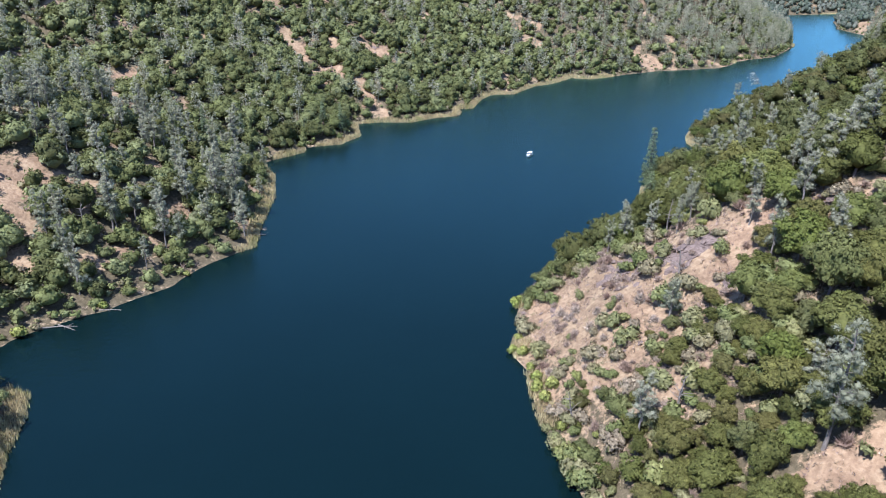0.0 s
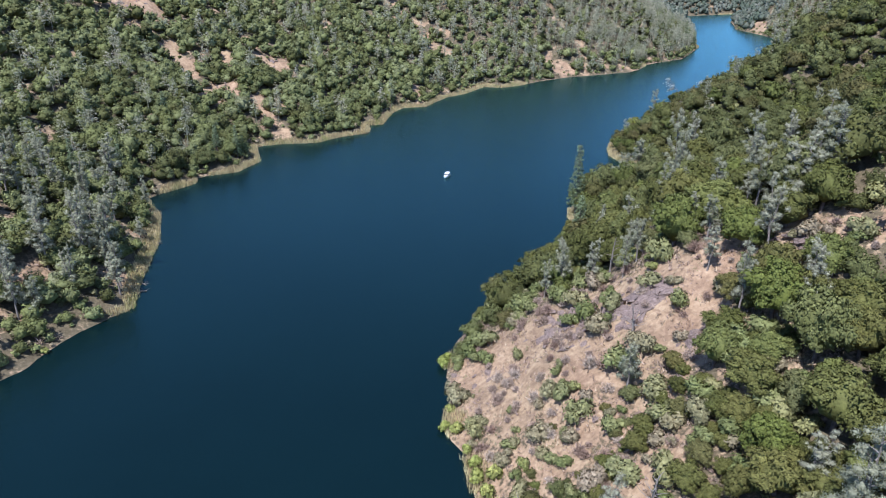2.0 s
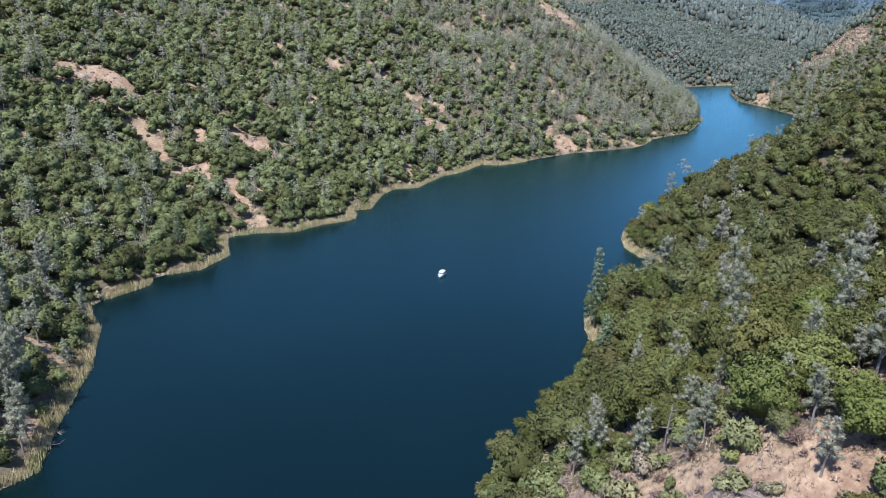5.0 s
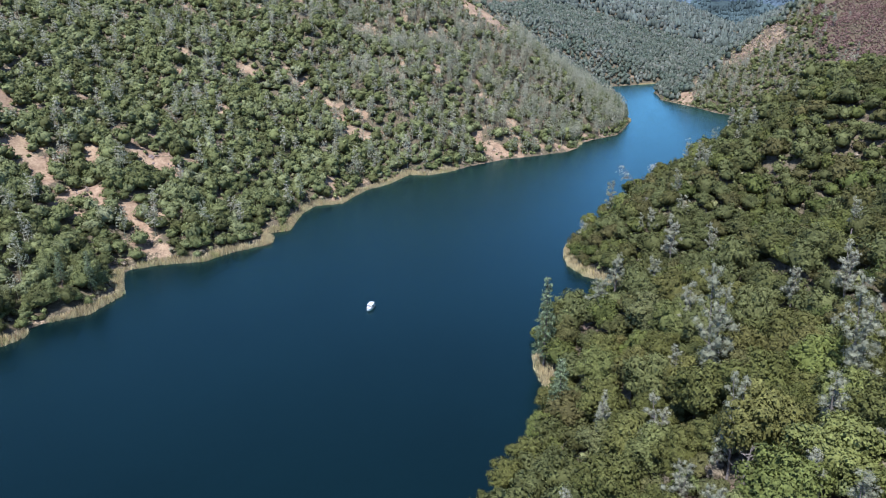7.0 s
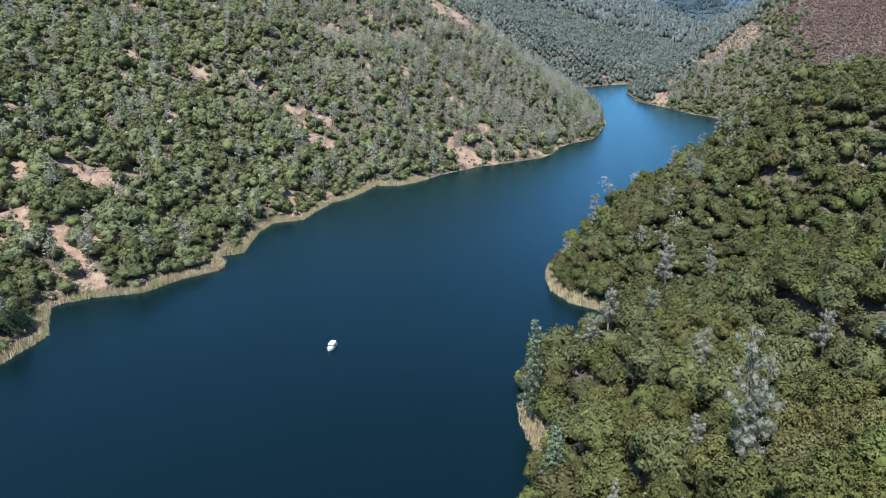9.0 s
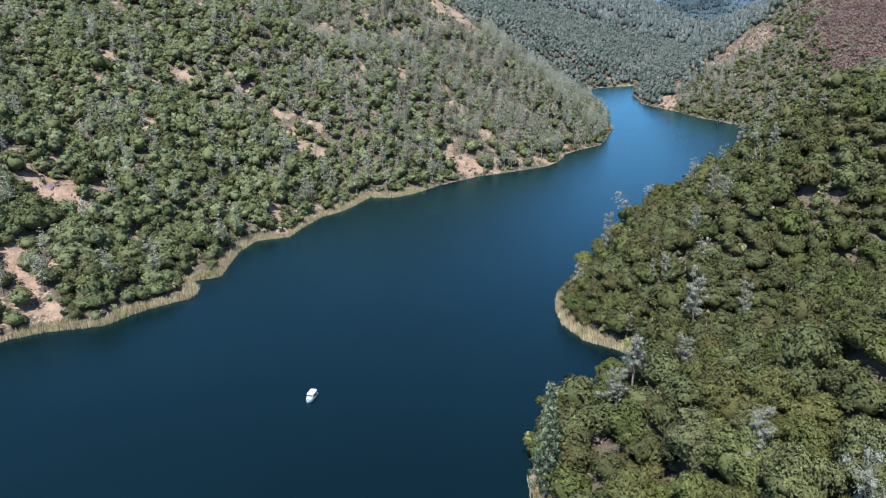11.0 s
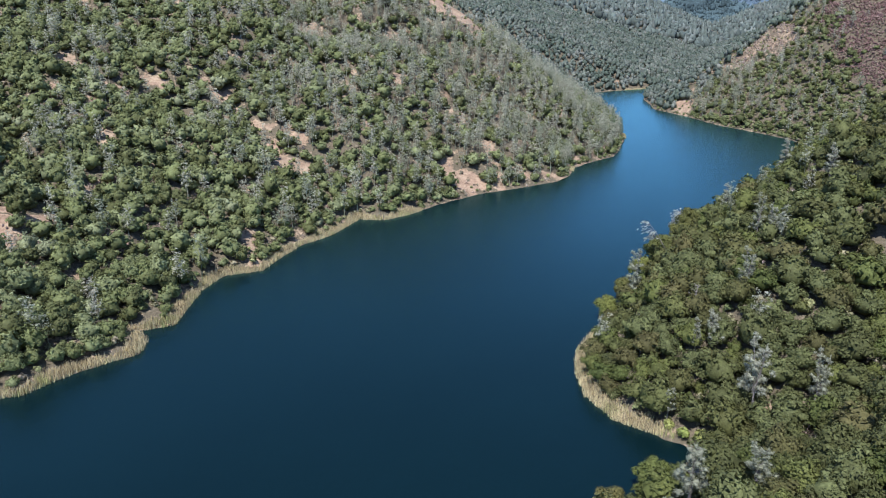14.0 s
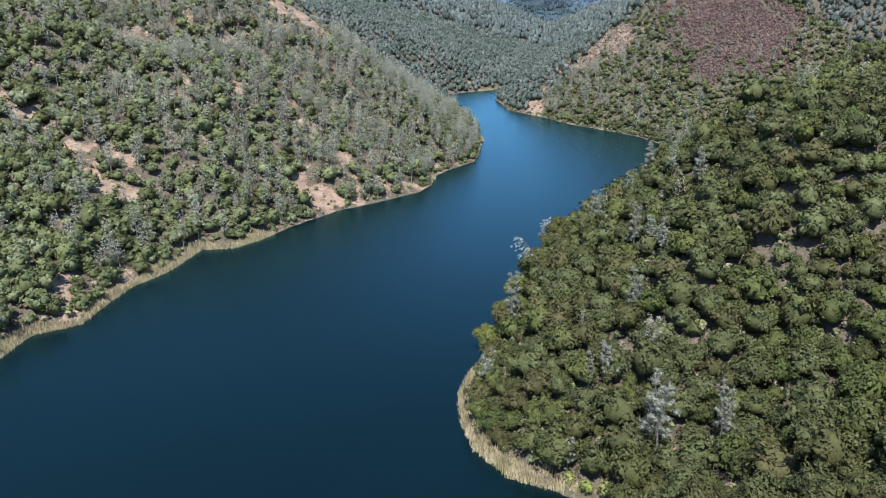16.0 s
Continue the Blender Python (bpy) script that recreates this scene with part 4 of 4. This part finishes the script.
b_dry = rng.uniform(size=len(bx)) < np.where(b_isle, 0.12, 0.16) + 0.42 * zone(bx, by, 52, 172, 20) + 0.2 * (in_strokes(bx, by, BARE_KNOLL) > -0.2) + 0.4 * (in_patches(bx, by, SPARSE) > 0)
b_order = np.argsort(np.hypot(bx - 45, by - 155))
green_i, dry_i = [i for i in b_order if not b_dry[i]], [i for i in b_order if b_dry[i]]
brush_kinds = planted("bush", "low olive-green chaparral bush on dry soil", "bush", "bushes on the knoll", [brush_shape(rng, 330, 0.20, 1) for _ in range(5)], M["brush"])
plant_all(brush_kinds, settle(bx, by, bz, 0.1)[green_i[:300]], rng.lognormal(0.2, 0.42, 300).clip(0.45, 2.3), rng)
far_green = np.array(green_i[300:])
stand("chaparral", "olive-green chaparral brush between the trees", [brush_shape(rng, 22, 0.48, 1, 1)[0] for _ in range(6)], settle(bx, by, bz, 0.1)[far_green],
      rng.uniform(0.7, 1.5, len(far_green)), rng.uniform(0, 1, len(far_green)), rng, M["brush_far"])
bare_kinds = []
for _ in range(4):
    t = thing("bare_bush", "leafless grey-brown bush on dry soil", "bush", "leafless bushes on the knoll")
    part("crown", joined_mesh("crown", *bare_brush_shape(rng, 230)), M["dry"], t)
    bare_kinds.append(t)
plant_all(bare_kinds, settle(bx, by, bz, 0.1)[dry_i[:190]], rng.uniform(0.6, 1.3, 190), rng)
far_dry = np.array(dry_i[190:])
stand("dry_brush", "leafless grey brush between the trees", [bare_brush_shape(rng, 16) for _ in range(4)], settle(bx, by, bz, 0.1)[far_dry],
      rng.uniform(0.9, 1.6, len(far_dry)), rng.uniform(0, 1, len(far_dry)), rng, M["dry_far"])

# grey and russet brush on the thinly wooded slope above the head of the lake
vx, vy = scatter(540, 670, 840, 950, 2.4)
vz = height(vx, vy)
ok = (in_patches(vx, vy, SPARSE, 0.3) > -0.15) & seen_land(vx, vy, vz) & (rng.uniform(size=len(vx)) < 0.75)
stand("russet_brush", "dry russet and grey brush on a thinly wooded slope", [brush_shape(rng, 14, 0.5, 1, 1)[0] for _ in range(4)], settle(vx, vy, vz, 0.1)[ok],
      rng.uniform(0.5, 1.15, ok.sum()), rng.uniform(0, 1, ok.sum()), rng, M["dry_far"])

# rust-brown brush field on the far east slope
rx, ry = scatter(550, 740, 640, 880, 2.1)
rz = height(rx, ry)
ok = (in_patches(rx, ry, RUSTY, 0.2) > 0) & seen_land(rx, ry, rz)
stand("rust_brush_field", "field of low rust-brown brush on a far slope", [brush_shape(rng, 8, 0.6, 1, 1)[0] for _ in range(4)], settle(rx, ry, rz, 0.1)[ok],
      rng.uniform(0.9, 1.3, ok.sum()), rng.uniform(0, 1, ok.sum()), rng, M["rust"])

# ---- reeds along the shore ----
sx, sy = scatter(-140, 640, 100, 1140, 0.62)
belt = reed_belt(sx, sy)
sel = belt > 0
sx, sy, belt = sx[sel], sy[sel], belt[sel]
sd = from_shore(sx, sy)
sel = (sd > -0.4) & (sd < 1.7 + np.where(sx > 60, 4.3, 3.0) * np.clip(belt * 1.6, 0, 1) + 1.2 * waves(sx, sy, 12, 31))
sx, sy, sd = sx[sel], sy[sel], sd[sel]
sz = np.maximum(height(sx, sy, sd), -0.1)


def reed_clump(r):
    pieces = []
    for _ in range(5):
        a, o = r.uniform(0, 6.28), r.normal(0, 0.25, 2)
        s, lean, h = np.array((math.cos(a), math.sin(a), 0)) * 0.13, r.normal(0, 0.25, 2), r.uniform(1.3, 2.2)
        root = np.array((*o, -0.2))
        pieces.append((np.array([root - s, root + s, root + (*lean, h)]), [(0, 1, 2)], np.zeros((0, 4), int)))
    return merge(*pieces)


reeds = stand("reeds", "belt of tall dry tan reeds along the waterline", [reed_clump(rng) for _ in range(6)], np.stack([sx, sy, sz], 1), rng.uniform(0.8, 1.2, len(sx)),
              np.clip(0.5 + 0.4 * waves(sx, sy, 20, 33) + rng.normal(0, 0.15, len(sx)), 0, 1), rng, M["reed"])
tagged(reeds, category="reeds")

# ---- dry grass and low dead brush on the open ground ----
tx, ty = scatter(15, 110, 85, 215, 0.75)
keep = rng.uniform(size=len(tx)) < 0.42 + 0.5 * waves(tx, ty, 7, 71)
tx, ty = tx[keep], ty[keep]
td = from_shore(tx, ty)
tz = height(tx, ty, td)
open_here = np.maximum(in_strokes(tx, ty, BARE_KNOLL, 0.3), 1.0 * zone(tx, ty, 46, 158, 34) - 0.35)
ok = (td > 0.6) & (open_here > 0)


def tuft_shape(r):
    pieces = []
    for _ in range(7):
        a, o = r.uniform(0, 6.28), r.normal(0, 0.22, 2)
        side, lean, h = np.array((math.cos(a), math.sin(a), 0)) * 0.09, r.normal(0, 0.22, 2), r.uniform(0.25, 0.6)
        root = np.array((*o, -0.1))
        pieces.append((np.array([root - side, root + side, root + (*lean, h)]), [(0, 1, 2)], np.zeros((0, 4), int)))
    return merge(*pieces)


tufts = stand("dry_grass", "dry tan and pinkish grass tufts on open soil", [tuft_shape(rng) for _ in range(5)], np.stack([tx, ty, tz], 1)[ok], rng.uniform(0.7, 1.6, ok.sum()),
              np.clip(0.5 + 0.5 * waves(tx, ty, 11, 73)[ok] + rng.normal(0, 0.15, ok.sum()), 0, 1), rng, M["straw"])
tagged(tufts, category="grass")

# ---- single things ----


def box(bm, x0, x1, y0, y1, z0, z1, taper=0.0):
    v = [bm.verts.new(p) for p in ((x0, y0, z0), (x1, y0, z0), (x1, y1, z0), (x0, y1, z0), (x0 + taper, y0 + taper, z1), (x1 - taper, y0 + taper, z1), (x1 - taper, y1 - taper, z1), (x0 + taper, y1 - taper, z1))]
    for f in ((3, 2, 1, 0), (4, 5, 6, 7), (0, 1, 5, 4), (1, 2, 6, 5), (2, 3, 7, 6), (3, 0, 4, 7)):
        bm.faces.new([v[i] for i in f])


def rounded(bm, width):
    bmesh.ops.bevel(bm, geom=list(bm.edges), offset=width, segments=2, affect="EDGES")
    return bm


def loft(sections, close=True):
    """A skin over a row of cross-sections with the same number of points."""
    bm = bmesh.new()
    rows = [[bm.verts.new(p) for p in s] for s in sections]
    for a, b in zip(rows[:-1], rows[1:]):
        for i in range(len(a) - 1):
            bm.faces.new((a[i], a[i + 1], b[i + 1], b[i]))
    if close:
        bm.faces.new(rows[0][::-1])
        bm.faces.new(rows[-1])
    bmesh.ops.recalc_face_normals(bm, faces=bm.faces)
    return bm


def plain(name, colour, rough, metal=0.0, spec=0.5):
    m, nodes, links, b = base_material(name, rough, spec)
    co = nodes.new("ShaderNodeTexCoord").outputs["Object"]
    n = noise_node(nodes, links, co, 3.0)
    r = ramp(nodes, [(0.3, tuple(c * 0.88 for c in colour)), (0.7, colour)])
    links.new(n, r.inputs[0])
    links.new(r.outputs[0], b.inputs["Base Color"])
    b.inputs["Metallic"].default_value = metal
    return m


def cabin_boat():
    """A white cabin boat, bow towards +y."""
    white, dark, glass, grey = plain("white_gelcoat", (0.82, 0.83, 0.84), 0.35), plain("dark_vinyl", (0.03, 0.035, 0.045), 0.5), plain("smoked_glass", (0.015, 0.02, 0.025), 0.06), plain("brushed_rail", (0.6, 0.6, 0.62), 0.3, 1.0)
    canvas, motor = plain("white_canvas", (0.80, 0.80, 0.79), 0.8), plain("black_cowling", (0.03, 0.03, 0.032), 0.35)
    boat = thing("cabin_boat", "white cabin boat with two canopy roofs afloat on the lake", "boat")
    secs = []
    for yy, w, low, top in ((-4.2, 1.30, -0.3, 0.85), (-2.5, 1.38, -0.35, 0.88), (0, 1.38, -0.35, 0.95), (2.0, 1.15, -0.3, 1.08), (3.4, 0.68, -0.12, 1.2), (4.3, 0.10, 0.35, 1.3)):
        secs.append([(-w, yy, top), (-w * 1.02, yy, top - 0.25), (-w * 0.8, yy, low + 0.25), (0, yy, low), (w * 0.8, yy, low + 0.25), (w * 1.02, yy, top - 0.25), (w, yy, top)])
    part("hull", loft(secs), white, boat)
    secs = [[(-w * 1.035, yy, t - 0.30), (-w * 1.045, yy, t - 0.42), (-w * 1.0, yy, t - 0.44)] for yy, w, t in ((-4.2, 1.30, 0.85), (-2.5, 1.38, 0.88), (0, 1.38, 0.95), (2.0, 1.15, 1.08), (3.4, 0.68, 1.2))]
    part("stripe", loft(secs, False), dark, boat, "dark stripe")
    part("stripe", loft([[(-p[0], p[1], p[2]) for p in s] for s in secs], False), dark, boat, "dark stripe")
    bm = bmesh.new()
    box(bm, -1.0, 1.0, 1.1, 3.0, 1.0, 1.32, 0.18)
    part("foredeck", rounded(bm, 0.06), white, boat)
    bm = bmesh.new()
    box(bm, -1.12, 1.12, -1.1, 1.35, 0.9, 2.0, 0.16)
    part("cabin", rounded(bm, 0.07), white, boat)
    for sx in (-1, 1):
        bm = bmesh.new()
        box(bm, sx * 1.07 - 0.05, sx * 1.07 + 0.05, -0.8, 0.9, 1.35, 1.8, 0.03)
        part("window", bm, glass, boat, "smoked side window")
    bm = bmesh.new()
    box(bm, -0.9, 0.9, 1.2, 1.34, 1.4, 1.9, 0.04)
    part("windshield", bm, glass, boat, "dark sloping windshield")
    bm = bmesh.new()
    box(bm, -1.2, 1.2, -1.2, 1.25, 2.05, 2.2, 0.08)
    part("hardtop", rounded(bm, 0.05), white, boat)
    bm = bmesh.new()
    box(bm, -1.15, 1.15, -3.6, -1.35, 2.1, 2.22, 0.1)
    part("canopy", rounded(bm, 0.04), canvas, boat, "white canvas rear canopy")
    for sx in (-1.05, 1.05):
        for yy in (-3.4, -1.6):
            v, t, q = limb((sx, yy, 0.85), (sx, yy, 2.12), 0.035, 0.035, 6)
            part("post", joined_mesh("post", v, t, q, smooth=True), grey, boat)
    for sx in (-1, 1):
        v, t, q = limb((sx * 1.05, 1.6, 1.55), (sx * 0.12, 4.1, 1.75), 0.03, 0.03, 6)
        part("bow_rail", joined_mesh("bow_rail", v, t, q, smooth=True), grey, boat)
        for f in (0.0, 0.45, 0.9):
            px, py, pz = sx * (1.05 - 0.93 * f), 1.6 + 2.5 * f, 1.55 + 0.2 * f
            v, t, q = limb((px, py, pz - 0.55), (px, py, pz), 0.022, 0.022, 5)
            part("stanchion", joined_mesh("stanchion", v, t, q), grey, boat)
    bm = bmesh.new()
    box(bm, -1.1, 1.1, -3.4, -2.9, 0.85, 1.3, 0.05)
    part("bench", rounded(bm, 0.05), white, boat, "white padded stern bench")
    bm = bmesh.new()
    box(bm, -0.28, 0.28, -4.75, -4.2, 0.55, 1.35, 0.08)
    part("outboard_motor", rounded(bm, 0.07), motor, boat, "black outboard motor")
    return boat


boat = cabin_boat()
boat.matrix_basis = pose(45.5, 358.0, 0.0, rz=151) @ Matrix.Diagonal((0.85, 0.66, 0.85, 1))

# rocks of the knoll and of the slope above it
rock_rng = np.random.default_rng(12)


def rock_mesh():
    v, f = BALLS[2]
    v = v * rock_rng.uniform(0.7, 1.2, 3)
    for _ in range(9):
        n = rock_rng.normal(size=3)
        n /= np.linalg.norm(n)
        cut = rock_rng.uniform(0.45, 0.8)
        over = np.maximum(v @ n - cut, 0)
        v = v - over[:, None] * n
    return joined_mesh("rock", v + rock_rng.normal(0, 0.06, v.shape), f)


rock_meshes = [rock_mesh() for _ in range(12)]
for me in rock_meshes:
    me.materials.append(M["rock"])
def slope_at(px, py):
    """Which way the ground faces."""
    h0, hx, hy = height(np.array([px, px + 1.5, px]), np.array([py, py, py + 1.5]))
    return float(h0), Vector((h0 - hx, h0 - hy, 1.5)).normalized()


# x, y, spread both ways, how many, broad slabs or loose stones
OUTCROPS = [(52, 179, 6, 5, 60, True), (57, 170, 8, 5, 95, True), (65, 165, 6, 3, 60, True), (61, 172, 5, 3, 40, True), (72, 148, 3, 2, 9, False), (68, 150, 4, 2, 7, False), (83, 153, 4, 2.5, 30, False), (90, 156, 6, 3, 20, False),
            (46, 168, 10, 8, 14, True), (44, 150, 10, 8, 5, False), (28, 180, 4, 8, 6, False), (-145, 543, 12, 5, 30, False), (-48, 513, 6, 5, 14, False)]
for cx, cy, a, b, n, slab in OUTCROPS:
    for _ in range(n):
        px, py = cx + rock_rng.normal(0, a * 0.6), cy + rock_rng.normal(0, b * 0.6)
        s = rock_rng.lognormal(-0.2, 0.5) * (1.0 if slab else 0.95)
        ob = new("rock", rock_meshes[rock_rng.integers(0, 12)])
        pz, up = slope_at(px, py)
        up = (up + Vector(rock_rng.normal(0, 0.14 if slab else 0.3, 3))).normalized()
        lie = up.to_track_quat("Z", "Y").to_matrix().to_4x4() @ pose(0, 0, 0, rz=rock_rng.normal(35, 22) if slab else rock_rng.uniform(0, 360))
        ob.matrix_basis = pose(px, py, pz - (0.1 if slab else 0.14) * s) @ lie @ Matrix.Diagonal((s * 2.0, s * 0.95, s * 0.42, 1) if slab else (s * 1.4, s, s * 0.6, 1))
        tagged(ob, "broad purple-grey rock slab in dry soil" if slab else "angular purple-grey rock half sunk in dry soil", "rock", "rocks on the slopes")


def on_land(px, py):
    return float(height(np.array([px]), np.array([py]))[0])


# the dark conifers at the water's edge
conifer_kinds = planted("conifer", "tall dark green conifer with layered branches", "conifer tree", "dark conifers round the lake", [conifer_shape(rng, 3200, 0.32) for _ in range(2)], M["fir"])
spots = [(91.5, 297.5), (82.5, 264), (-58, 391), (366, 772), (349, 757), (-104, 355), (-115, 331), (-96, 411), (-68, 391), (-22, 510)]
plant_all(conifer_kinds, [(px, py, on_land(px, py) - 0.2) for px, py in spots], [1.12, 1.05, 0.7, 0.85, 0.9, 0.75, 0.7, 0.6, 0.65, 0.6], rng)


def dead_tree(px, py, tall, lean, turn, forks, label):
    """A bleached dead trunk with a few broken limbs."""
    r = np.random.default_rng(int(abs(px * 7 + py * 3)))
    t = thing("dead_tree", label, "dead tree", "dead trees")
    v = limb((0, 0, -0.6), (0, 0, tall), 0.32, 0.08, 7, 0.02)
    part("trunk", joined_mesh("trunk", *v, smooth=True), M["deadwood"], t)
    for k in range(forks):
        h, a = tall * r.uniform(0.35, 0.95), r.uniform(0, 6.28)
        reach = (tall - h) * 0.35 + r.uniform(0.6, 1.6)
        v = limb((0, 0, h), (reach * math.cos(a), reach * math.sin(a), h + reach * r.uniform(0.2, 0.7)), 0.10, 0.025, 5, 0.1)
        part("branch", joined_mesh("branch", *v, smooth=True), M["deadwood"], t)
    t.matrix_basis = pose(px, py, on_land(px, py) - 0.1, lean, 0, turn)


for spec in ((87.5, 162, 14, 14, 70, 5), (66, 189, 11, 4, 10, 9), (60, 158, 8, 6, 200, 10), (120, 238, 9, 50, 250, 8), (101, 283, 9, 6, 120, 12), (-84, 262, 10, 8, 80, 10),
             (31, 132, 8, 12, 300, 10), (50, 120, 9, 5, 30, 12), (178, 395, 9, 5, 90, 12), (80, 190, 10, 4, 0, 12), (-119, 215, 11, 4, 60, 10)):
    dead_tree(*spec, "bleached dead tree with broken bare limbs")


def leaning_pine(px, py, tall, lean, turn, r):
    """A thin pale pine that leans out over the water, with flat sprays of needles near its tip."""
    t = thing("leaning_pine", "thin pale grey pine leaning out over the lake", "pine tree", "pines that lean over the lake")
    part("trunk", joined_mesh("trunk", *limb((0, 0, -0.8), (0, 0, tall), 0.26, 0.05, 7, 0.06), smooth=True), M["deadwood"], t)
    tufts = []
    for k in range(30):
        h, a = tall * r.uniform(0.62, 1.0), r.uniform(-1.7, 1.7)
        reach = r.uniform(2.0, 5.5) * (0.5 + 0.5 * math.cos(a))
        tip = np.array((reach * math.cos(a), reach * math.sin(a), h + r.uniform(-0.2, 0.9)))
        part("branch", joined_mesh("branch", *limb((0, 0, h), tip, 0.07, 0.02, 5, 0.08), smooth=True), M["deadwood"], t)
        w = r.uniform(0.45, 0.85)
        tufts += [(tip, (w, w, w * 0.35)), (tip * (0.6, 0.6, 1), (w * 0.8, w * 0.8, w * 0.3))]
    cores = [lump(r, c, np.array(q) * 0.5, 1, 0.25) for c, q in tufts]
    part("crown", joined_mesh("crown", *merge(*cores, sprays(r, tufts, 2200, 0.19, 0.6, (0.4, 1.2), -0.9, 0.33)), smooth=True), M["snag"], t)
    t.matrix_basis = pose(px, py, on_land(px, py) - 0.1, 0, lean, turn)


for px, py, tall, lean, turn in ((210, 455, 22, 30, 165), (247, 499, 15, 12, 160), (252, 503, 12, 34, 150)):
    leaning_pine(px, py, tall, lean, turn, np.random.default_rng(int(px)))


def driftwood(px, py, length, turn):
    t = thing("driftwood_log", "bleached fallen trunk lying at the waterline", "log", "logs at the waterline")
    part("trunk", joined_mesh("trunk", *limb((0, 0, 0.1), (length, 0, 0.05), 0.22, 0.07, 7, 0.03), smooth=True), M["deadwood"], t)
    r = np.random.default_rng(int(abs(px * 5 + py)))
    for k in range(5):
        at, a = length * r.uniform(0.35, 0.95), r.choice((-1, 1)) * r.uniform(0.4, 1.1)
        part("branch", joined_mesh("branch", *limb((at, 0, 0.1), (at + 1.6 * math.cos(a), 1.6 * math.sin(a), r.uniform(0.1, 0.7)), 0.07, 0.02, 5, 0.08), smooth=True), M["deadwood"], t)
    t.matrix_basis = pose(px, py, 0.02, rz=turn)


for spec in ((-117, 177, 10, 8), (-113, 179, 7, -25), (-73, 256, 5, -40), (-72, 248, 4, 10), (-105, 188, 6, 5), (-76, 287, 3, 30)):
    driftwood(*spec)

# bright green willows and rushes standing in the shallows of the knoll
willow_kinds = planted("willow_bush", "bright yellow-green willow bush at the waterline", "bush", "willows at the waterline", [brush_shape(rng, 240, 0.26, 1) for _ in range(2)],
                       foliage("willow_leaves", [(0.0, (0.20, 0.24, 0.06)), (1.0, (0.27, 0.28, 0.09))]))
spots = [(20, 166), (22, 164), (24, 157), (23, 192), (25, 196), (24, 147), (-104, 189), (-86, 212), (151, 357), (149, 361), (154, 354), (98, 318), (92, 287), (95, 283), (27, 124), (-121, 172), (-78, 232), (26, 143), (25, 152), (29, 131), (31, 122), (22, 172), (28, 146)]
plant_all(willow_kinds, [(px, py, on_land(px, py) - 0.1) for px, py in spots], rng.uniform(0.9, 1.6, len(spots)), rng)

# the last hazy ridges, miles behind the head of the lake
def far_ridge(name, away, low, high, seed, colour, glow):
    """A long ridge of blue distance: spurs and gullies under an uneven wooded skyline. Haze is put into its colour and
    a faint glow.
    """
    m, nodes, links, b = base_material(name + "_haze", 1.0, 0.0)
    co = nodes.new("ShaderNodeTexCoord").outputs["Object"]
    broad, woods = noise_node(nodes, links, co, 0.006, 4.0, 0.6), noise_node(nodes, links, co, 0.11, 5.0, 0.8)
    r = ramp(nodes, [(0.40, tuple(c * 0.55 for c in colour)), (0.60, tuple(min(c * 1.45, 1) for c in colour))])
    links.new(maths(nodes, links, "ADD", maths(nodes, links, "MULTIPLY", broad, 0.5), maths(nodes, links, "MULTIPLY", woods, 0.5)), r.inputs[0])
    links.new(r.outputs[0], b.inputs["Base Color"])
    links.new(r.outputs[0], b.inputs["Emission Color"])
    # the slopes glow faintly to stand in for the haze over them
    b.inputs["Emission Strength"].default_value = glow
    ang = np.radians(np.linspace(5, 75, 420))
    arc = np.degrees(ang) * 60
    sky_line = high + 60 * waves(arc, arc * 0, 900, seed) + 7 * waves(arc, arc * 0, 45, seed + 1)
    rows = []
    for f in np.linspace(0, 1, 15):
        spur = 330 * np.abs(waves(arc + 130 * f, arc * 0 + 500 * f, 700, seed + 2)) + 60 * waves(arc, arc * 0 + 300 * f, 160, seed + 3)
        reach = away + 900 * f + spur * math.sin(math.pi * min(f * 1.1, 1.0))
        rows.append(np.stack([reach * np.sin(ang), reach * np.cos(ang), low + (sky_line - low) * f], 1))
    v = np.vstack(rows)
    k = len(ang)
    q = [(r_ * k + i, r_ * k + i + 1, (r_ + 1) * k + i + 1, (r_ + 1) * k + i) for r_ in range(14) for i in range(k - 1)]
    me = joined_mesh(name, v, quads=q, smooth=True)
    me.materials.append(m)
    tagged(new(name, me), "blue hazy wooded ridge in the far distance", "ridge", kind="structure")
    r2 = np.random.default_rng(seed)
    col, row = r2.integers(0, k, 4200), r2.uniform(0.5, 13.9, 4200)
    low_row = row.astype(int)
    mix = (row - low_row)[:, None]
    at = v[low_row * k + col] * (1 - mix) + v[(low_row + 1) * k + col] * mix
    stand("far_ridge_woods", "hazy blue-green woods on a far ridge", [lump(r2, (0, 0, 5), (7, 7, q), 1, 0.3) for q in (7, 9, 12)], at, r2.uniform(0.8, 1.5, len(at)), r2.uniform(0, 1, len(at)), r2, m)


# painted haze: the farther ridge is bluer and glows more
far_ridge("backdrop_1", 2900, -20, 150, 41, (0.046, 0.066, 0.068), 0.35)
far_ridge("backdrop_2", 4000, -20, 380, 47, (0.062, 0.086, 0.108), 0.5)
